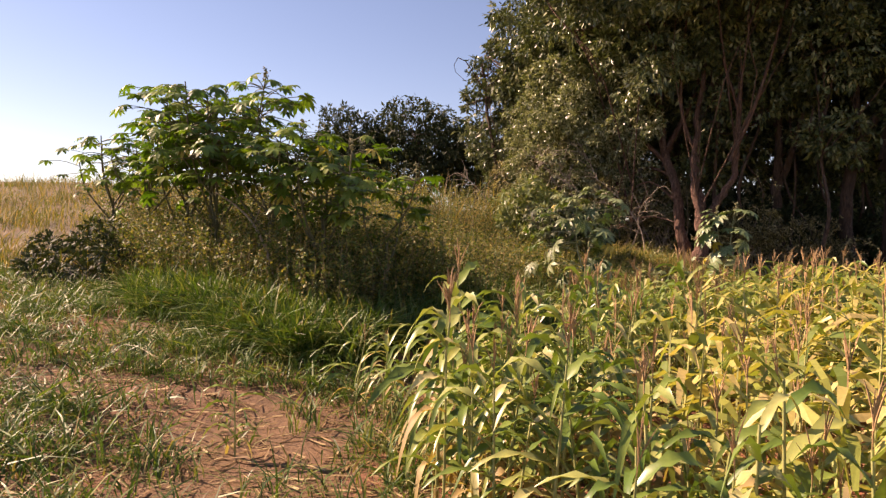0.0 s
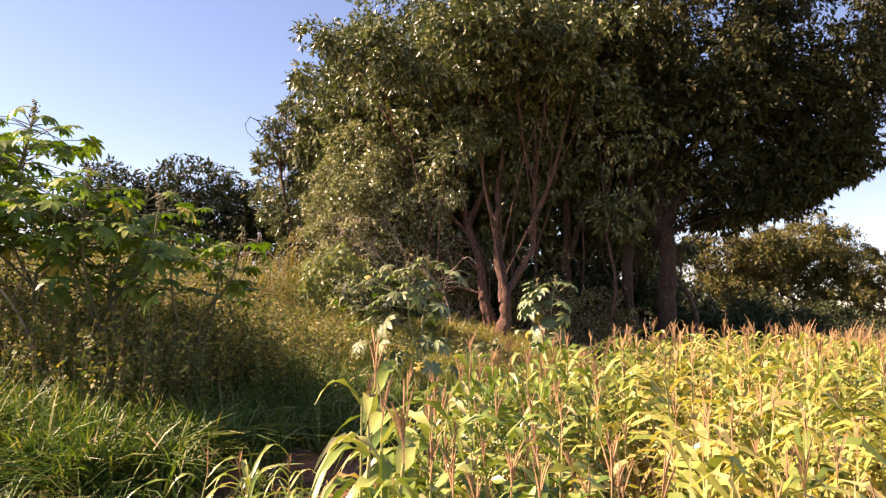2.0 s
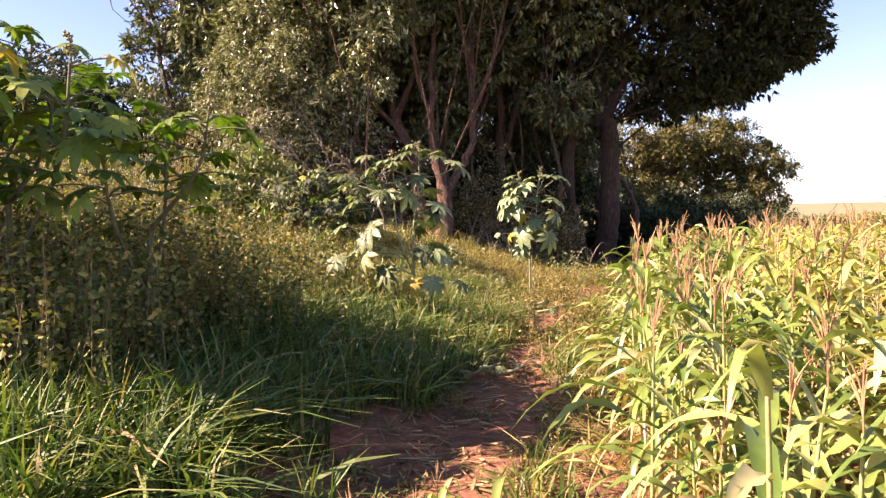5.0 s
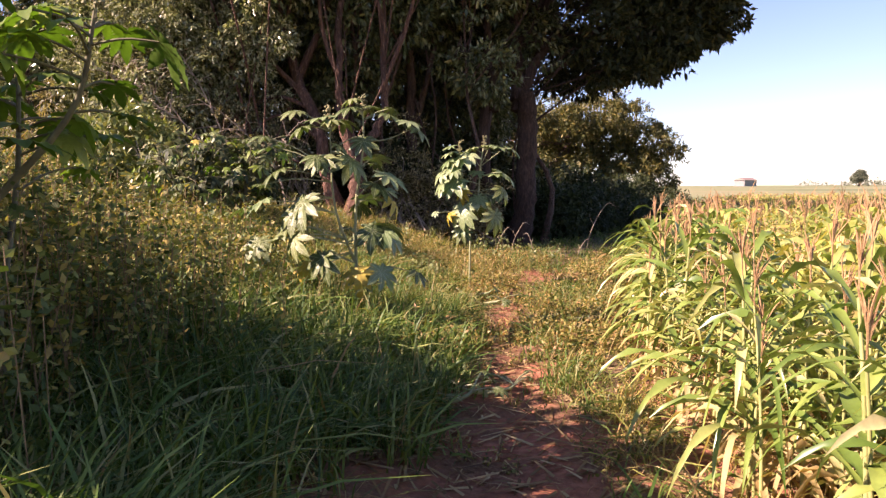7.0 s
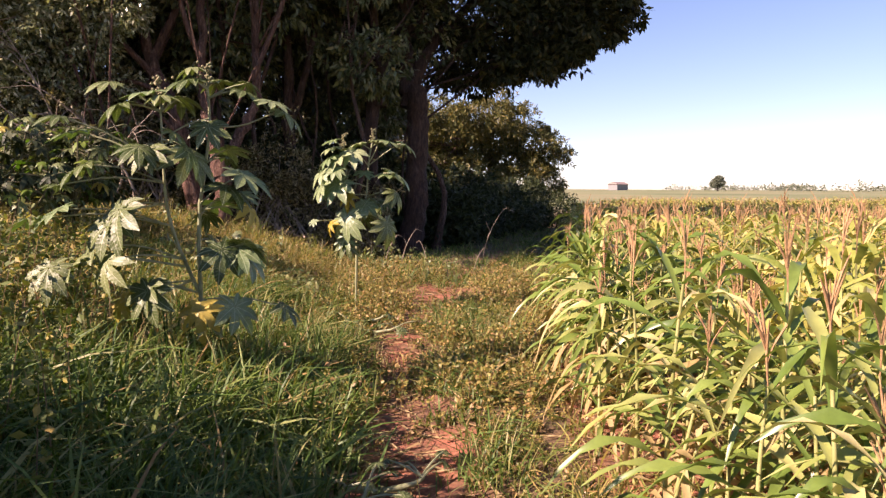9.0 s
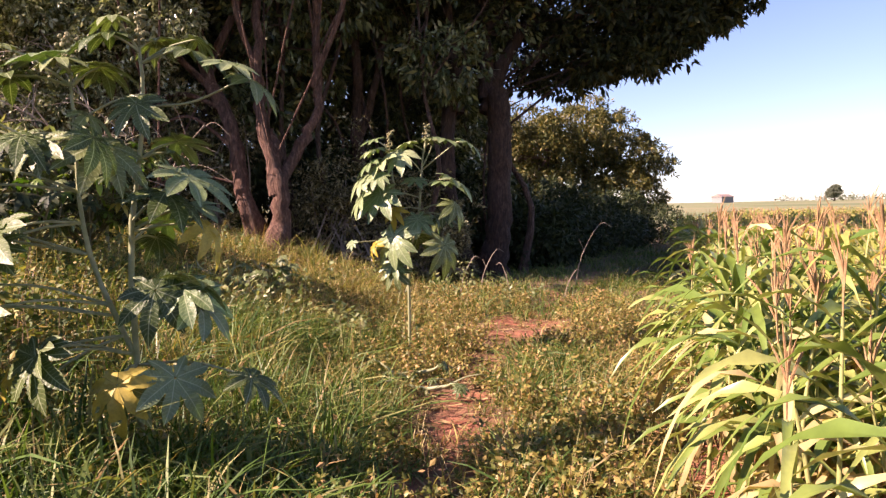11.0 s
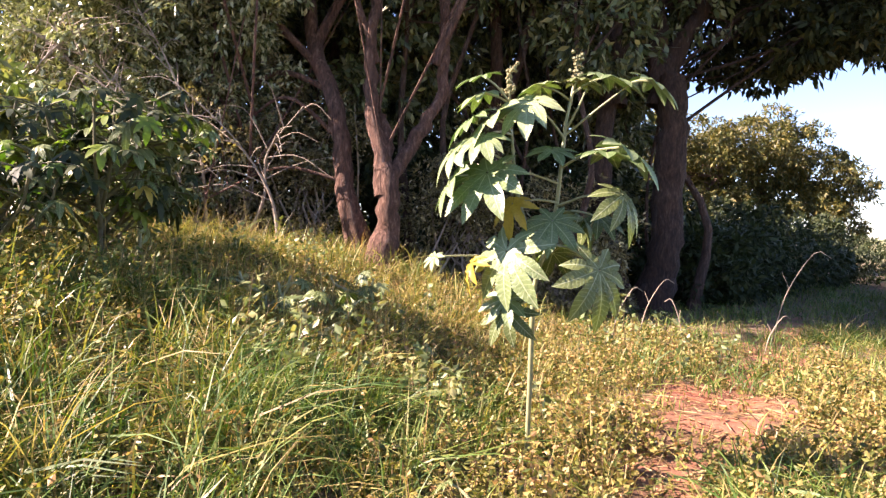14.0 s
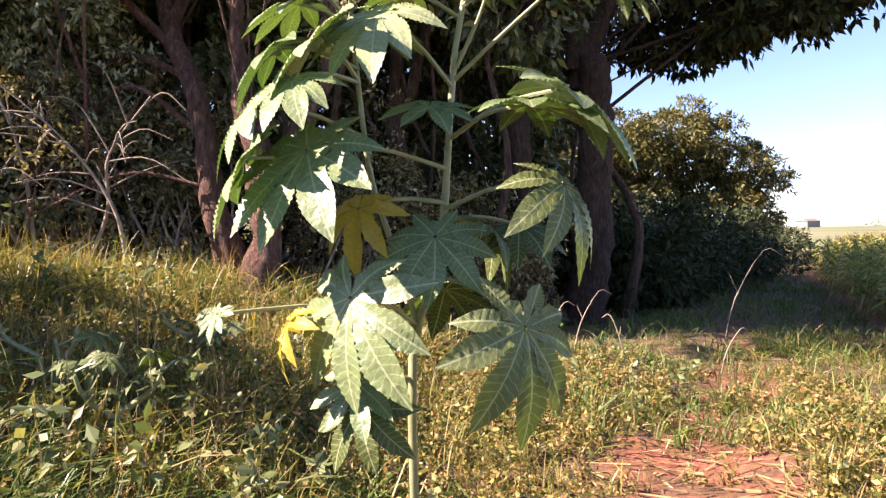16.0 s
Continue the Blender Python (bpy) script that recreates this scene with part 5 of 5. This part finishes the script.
# the meadow up to the grove
x, y, r = scatter(5200, -9.0, 3.4, 9.0, 18.6, 1031, lambda x, y: grassy(x, y) * np.clip(0.65 + 0.45 * wave(x, y, 1.2, 3.0), 0.1, 1) * step(3.6, 1.8, x - 0.28 * (y - 12)))
x, y = tufts(x, y, 9, 0.07, r)
h = tall * r.uniform(0.16, 0.42, len(x)) * np.interp(x - 0.2 * (y - 12), [-3, 0, 1.2, 2.5], [1.25, 1.1, 0.6, 0.35])
blades("meadow_grass", x, y, h, r.uniform(0.005, 0.012, len(x)), r.uniform(0.15, 1.5, len(x)), PALE_GRASS, 1032, "yellow-green meadow grass below the trees", "grass")
x, y, r = scatter(900, -3.0, 1.2, 9.6, 13.6, 1041, lambda x, y: grassy(x, y) * np.clip(0.4 + wave(x, y, 1.6, 5.0), 0, 1))
x, y = tufts(x, y, 16, 0.06, r)
blades("green_tufts", x, y, tall * r.uniform(0.22, 0.5, len(x)), r.uniform(0.005, 0.010, len(x)), r.uniform(0.2, 1.5, len(x)), GRASS, 1042, "fresh green grass tufts in the meadow", "grass")
x, y, r = scatter(8000, -9.0, 4.5, 8.5, 18.8, 1051, lambda x, y: grassy(x, y) * np.clip(0.4 + 0.6 * wave(x, y, 0.8, 7.0), 0.1, 1))
x, y = tufts(x, y, 6, 0.05, r)
blades("dry_meadow_grass", x, y, tall * r.uniform(0.2, 0.5, len(x)) * np.interp(x, [-3, 1, 3], [1.2, 0.8, 0.5]), r.uniform(0.003, 0.007, len(x)), r.uniform(0.1, 0.9, len(x)), DRY_GRASS, 1052, "dry straw-coloured grass among the green", "grass")

# grass between trail and corn
x, y, r = scatter(3400, 0.4, 7.0, 3.0, 20.0, 1061, lambda x, y: np.clip(1 - 1.4 * bare(x, y), 0, 1) * (to_line(x, y, TRAIL)[1] > 0) * np.clip(0.6 + 0.5 * wave(x, y, 1.7), 0, 1))
x, y = tufts(x, y, 10, 0.06, r)
blades("trailside_grass", x, y, tall * r.uniform(0.08, 0.26, len(x)), r.uniform(0.005, 0.010, len(x)), r.uniform(0.4, 1.3, len(x)), PALE_GRASS, 1062, "short grass between trail and corn", "grass")

x, y, r = scatter(2600, 0.7, 3.2, 4.6, 12.5, 1067, lambda x, y: np.clip(1 - 1.6 * bare(x, y), 0, 1) * (to_line(x, y, TRAIL)[1] > 0) * step(0.15, 0.4, to_line(x, y, TRAIL)[0]) * step(0.35, 0.6, to_line(x, y, FIELD_EDGE)[0] + 0.15 * wave(x, y, 2.0)) * np.clip(0.5 + 0.8 * wave(x, y, 1.5, 2.5), 0, 1))
x, y = tufts(x, y, 13, 0.07, r)
blades("green_trailside_grass", x, y, tall * r.uniform(0.10, 0.32, len(x)), r.uniform(0.005, 0.011, len(x)), r.uniform(0.3, 1.4, len(x)), GRASS, 1068, "fresh green grass between trail and corn", "grass")

# dry grass and fallen leaves along the foot of the corn
x, y, r = scatter(9000, 0.6, 7.5, 1.0, 16.0, 1063, lambda x, y: step(0.75, 0.15, to_line(x, y, FIELD_EDGE)[0]) * np.clip(0.5 + 0.6 * wave(x, y, 2.2, 3.0), 0.1, 1))
x, y = tufts(x, y, 7, 0.06, r)
blades("corn_edge_grass", x, y, tall * r.uniform(0.08, 0.30, len(x)), r.uniform(0.004, 0.012, len(x)), r.uniform(0.5, 1.9, len(x)), PALE_GRASS, 1064, "dry grass along the foot of the corn", "grass")

# thin grass in the shade of the trees
x, y, r = scatter(3200, 2.0, 11.0, 14.5, 29.0, 1065, lambda x, y: np.where(to_line(x, y, FIELD_EDGE)[1] > 0, 0.05, 1) * np.clip(0.5 + 0.6 * wave(x, y, 1.3), 0.08, 1))
x, y = tufts(x, y, 9, 0.09, r)
blades("shade_grass", x, y, tall * r.uniform(0.08, 0.34, len(x)), r.uniform(0.006, 0.012, len(x)), r.uniform(0.3, 1.3, len(x)), GRASS, 1066, "thin grass in the shade of the trees", "grass")

# tall golden grass on the upper bank
x, y, r = scatter(1900, -14.0, -5.6, 9.0, 19.0, 1069, lambda x, y: np.clip(0.6 + 0.5 * wave(x, y, 0.8, 3.0), 0.15, 1) * step(-5.2, -7.0, x + 0.12 * (y - 12)))
x, y = tufts(x, y, 8, 0.14, r)
blades("golden_grass", x, y, tall * r.uniform(0.9, 1.75, len(x)), r.uniform(0.012, 0.026, len(x)), r.uniform(0.1, 0.6, len(x)), RISE_GRASS, 1070, "tall golden grass on the upper bank", "grass")

# wide dry grass on the rise behind
x, y, r = scatter(16000, -34, -3.0, 2.0, 36.0, 1071, lambda x, y: np.clip(0.45 + 0.5 * wave(x, y, 0.5), 0.05, 1) * np.where((x > -9) & (y > 8.5) & (y < 18.6), 0.25, 1.0) * np.where((x > -9) & (y < 3.6), 0.0, 1.0))
x, y = tufts(x, y, 5, 0.16, r)
blades("rise_grass", x, y, tall * r.uniform(0.25, 0.7, len(x)), r.uniform(0.010, 0.022, len(x)), r.uniform(0.2, 0.9, len(x)), RISE_GRASS, 1072, "tall dry golden grass on the rise", "grass")


def leafy_weeds(name, x, y, height, leaf, per, material, seed, label):
    """Upright weeds: a thin stem each, with small pointed leaves all the way up."""
    rng = np.random.default_rng(seed)
    n = len(x)
    z = land(x, y)
    tip = np.stack([x + rng.normal(0, 0.12, n) * height, y + rng.normal(0, 0.12, n) * height, z + height], -1)
    foot_ = np.stack([x, y, z - 0.02], -1)
    w = np.array([0.004, 0.0, 0.0])
    sv = np.stack([foot_ - w, foot_ + w, tip + w * 0.4, tip - w * 0.4], 1).reshape(-1, 3)
    sf = (np.arange(n)[:, None] * 4 + np.arange(4)[None]).reshape(-1, 4)
    u = rng.uniform(0.12, 1.02, (n, per)) ** 0.8
    c = (foot_[:, None] + (tip - foot_)[:, None] * u[..., None]).reshape(-1, 3) + rng.normal(0, 0.015, (n * per, 3))
    o = rng.normal(0, 1, (n * per, 3))
    o[:, 2] = np.abs(o[:, 2]) * 0.3
    o /= np.linalg.norm(o, axis=1)[:, None]
    lv, lf = leaf_cloud(c, o * 1.6, leaf, rng, 1, 0.1, 0.30)
    quads = np.concatenate([lf.reshape(-1, 2, 3)[:, 0], lf.reshape(-1, 2, 3)[:, 1][:, 2:]], 1) + len(sv)
    v = np.concatenate([sv, lv])
    f = np.concatenate([sf, quads])
    me = mesh_of(name, v, f, material, False, (WEED_STEM,), np.concatenate([np.ones(len(sf)), np.zeros(len(quads))]))
    return stuff(name, me, label, "weeds")


x, y, r = scatter(9600, -10.0, 0.2, 5.6, 15.5, 1101, lambda x, y: step(-0.2, -1.3, x + 0.10 * (y - 6)) * np.clip(0.55 + 0.5 * wave(x, y, 0.9, 1.0), 0.1, 1) * np.maximum(step(15, 12.5, y), step(-4.0, -5.0, x)) * np.where(y < 6.6, step(-1.4, -2.4, x), 1.0))
leafy_weeds("tall_weeds", x, y, r.uniform(0.5, 1.15, len(x)) * np.maximum(np.interp(x, [-4.5, -3, -1, 0], [1.6, 1.05, 1.0, 0.6]) * np.interp(y, [9.2, 11.2], [1.0, 0.45]), np.interp(x, [-6.0, -4.4], [1.5, 0.0])), 0.052, 36, WEED, 1102, "tall yellowing weeds on the bank")
x, y, r = scatter(2600, -6.5, -0.9, 4.0, 7.2, 1111, lambda x, y: 0.7 * step(-0.9, -1.6, x))
leafy_weeds("shaded_weeds", x, y, r.uniform(0.55, 1.3, len(x)), 0.055, 34, WEED, 1112, "brownish weeds beneath the castor plants")
x, y, r = scatter(12500, -3.4, 4.6, 8.0, 17.5, 1121, lambda x, y: grassy(x, y) * np.clip(0.5 + 0.7 * wave(x, y, 1.3, 4.0), 0, 1))
leafy_weeds("creeping_weeds", x, y, r.uniform(0.06, 0.26, len(x)), 0.042, 24, COVER, 1122, "low yellow-green creeping weeds by the trail")
x, y, r = scatter(17000, -2.6, 5.0, 4.0, 17.0, 1131, lambda x, y: np.clip(1.1 - 1.3 * bare(x, y), 0, 1) * np.where(to_line(x, y, FIELD_EDGE)[1] > 0, 0.1, 1) * np.clip(0.55 + 0.6 * wave(x, y, 2.1, 9.0), 0.05, 1))
leafy_weeds("ground_cover", x, y, r.uniform(0.02, 0.13, len(x)), 0.027, 26, COVER, 1132, "carpet of small leafy ground cover")
x, y, r = scatter(420, -3.0, 4.4, 12.5, 18.2, 1141, lambda x, y: grassy(x, y) * step(0.15, 0.5, wave(x, y, 1.1, 2.0)))
leafy_weeds("broad_weeds", x, y, r.uniform(0.25, 0.6, len(x)), 0.075, 20, SHRUB_LEAF, 1142, "broad-leaved pale weeds at the grove edge")

# straw and dead leaves lying on the soil
x, y, r = scatter(100000, -5.0, 9.0, -3.5, 18.0, 1151, lambda x, y: np.maximum(0.10 + 0.5 * bare(x, y) + 0.15 * step(3.4, 2.6, y), 0.5 * step(1.2, 0.4, to_line(x, y, TRAIL)[0]) * step(3, 4, y)) * np.interp(np.hypot(x - 1, y - 6), [0, 7, 14], [1, 0.8, 0.25]))
n = len(x)
a = r.uniform(0, 6.283, n)
L, w = r.uniform(0.02, 0.14, n), r.uniform(0.002, 0.009, n)
c, s = np.cos(a), np.sin(a)
z = land(x, y) + r.uniform(0.004, 0.03, n)
tilt = r.normal(0, 0.12, n) * L
v = np.stack([np.stack([x - c * L - s * w, y - s * L + c * w, z - tilt], -1), np.stack([x - c * L + s * w, y - s * L - c * w, z - tilt], -1), np.stack([x + c * L + s * w, y + s * L - c * w, z + tilt], -1), np.stack([x + c * L - s * w, y + s * L + c * w, z + tilt + w], -1)], 1).reshape(-1, 3)
stuff("straw_litter", mesh_of("straw_litter", v, np.arange(n * 4).reshape(-1, 4), STRAW), "dry straw and dead leaves on red soil", "litter")

# dry stalks before the shaded hedge
for k, (x, y, h, lean) in enumerate([(4.9, 18.4, 1.3, 0.5), (2.6, 17.6, 0.7, 0.25), (3.4, 17.2, 0.6, -0.15), (4.3, 17.0, 0.5, 0.2), (3.0, 17.9, 0.8, 0.3)]):
    t = thing("dry_stalk", (x, y, lz(x, y) - 0.02), "thin bent dry weed stalk at the shade's edge", "weed stalk", "dry stalks at the shade's edge")
    part("stem", limb_mesh("stem", [(0, 0, 0), (lean * 0.3, 0, h * 0.5), (lean, 0, h * 0.95), (lean * 1.5, 0.05, h * 0.9)], 0.009, 0.005, TWIG, 5, 40 + k, 10), t)
    part("twig", limb_mesh("twig", [(lean * 0.4, 0, h * 0.55), (lean * 0.2, 0.05, h * 0.75)], 0.005, 0.003, TWIG, 4, 60 + k, 5), t)

# a bare fallen branch on the bank
t = thing("dead_branch", (-3.6, 4.6, lz(-3.6, 4.6)), "bare pale dead branch leaning in the weeds", "branch")
part("branch", limb_mesh("branch", [(0.75, 0.15, 0.0), (0.35, 0.05, 0.95), (-0.05, 0.0, 1.35), (-0.55, -0.05, 1.6)], 0.022, 0.010, TWIG, 6, 5), t)
part("twig", limb_mesh("twig", [(0.2, 0.03, 1.1), (0.35, 0.1, 1.5)], 0.008, 0.003, TWIG, 5, 6, 6), t)

# ---- the distance ----
def far_place(x, y):
    return (x, y, lz(x, y))


at = far_place(249, 468)
t = thing("farm_shed", at, "small grey farm shed far off on the horizon", "shed", turn=0.5)
box = bmesh.new()
bmesh.ops.create_cube(box, size=1)
bmesh.ops.scale(box, vec=(14, 8, 4.2), verts=box.verts)
bmesh.ops.translate(box, vec=(0, 0, 2.1), verts=box.verts)
me = bpy.data.meshes.new("wall")
box.to_mesh(me)
me.materials.append(PLASTER)
part("wall", me, t)
part("roof", mesh_of("roof", [(-7.6, -4.6, 4.2), (7.6, -4.6, 4.2), (7.6, 0, 6.0), (-7.6, 0, 6.0), (-7.6, 4.6, 4.2), (7.6, 4.6, 4.2), (-7.6, 0, 4.2), (7.6, 0, 4.2)], [(0, 1, 2, 3), (3, 2, 5, 4), (0, 3, 4, 6), (1, 7, 5, 2)], ROOFING), t)
at = far_place(249, 351)
tree("tree", at, "lone tree far off beyond the field", [([(0, 0, 0), (0, 0, 2), (0.3, 0, 4)], 0.4, 0.2)], [(0, 0, 5.2, 3.6, 3.6, 2.6), (0.6, 0, 7.2, 2.2, 2.2, 1.6), (-1.4, 0, 3.6, 2.6, 2.6, 1.6)], 900, 0.7, DISTANT, BARK, 911, twig=0)
rng = np.random.default_rng(12)
ang = rng.uniform(-0.9, 1.45, 420)
rad = rng.uniform(430, 900, 420)
keep = np.sin(ang * 9 + 1) + np.sin(ang * 23) > 0.1
ang, rad = ang[keep], rad[keep]
lumps = np.stack([np.sin(ang) * rad, np.cos(ang) * rad, land(np.sin(ang) * rad, np.cos(ang) * rad) + 1.0, rng.uniform(6, 16, len(ang)), rng.uniform(6, 16, len(ang)), rng.uniform(1.2, 3.2, len(ang))], -1)
stuff("far_woods", crown("far_woods", lumps, 9000, 2.0, DISTANT, 13, 3, 0.1, 0.7), "thin line of hazy trees on the horizon", "woods")
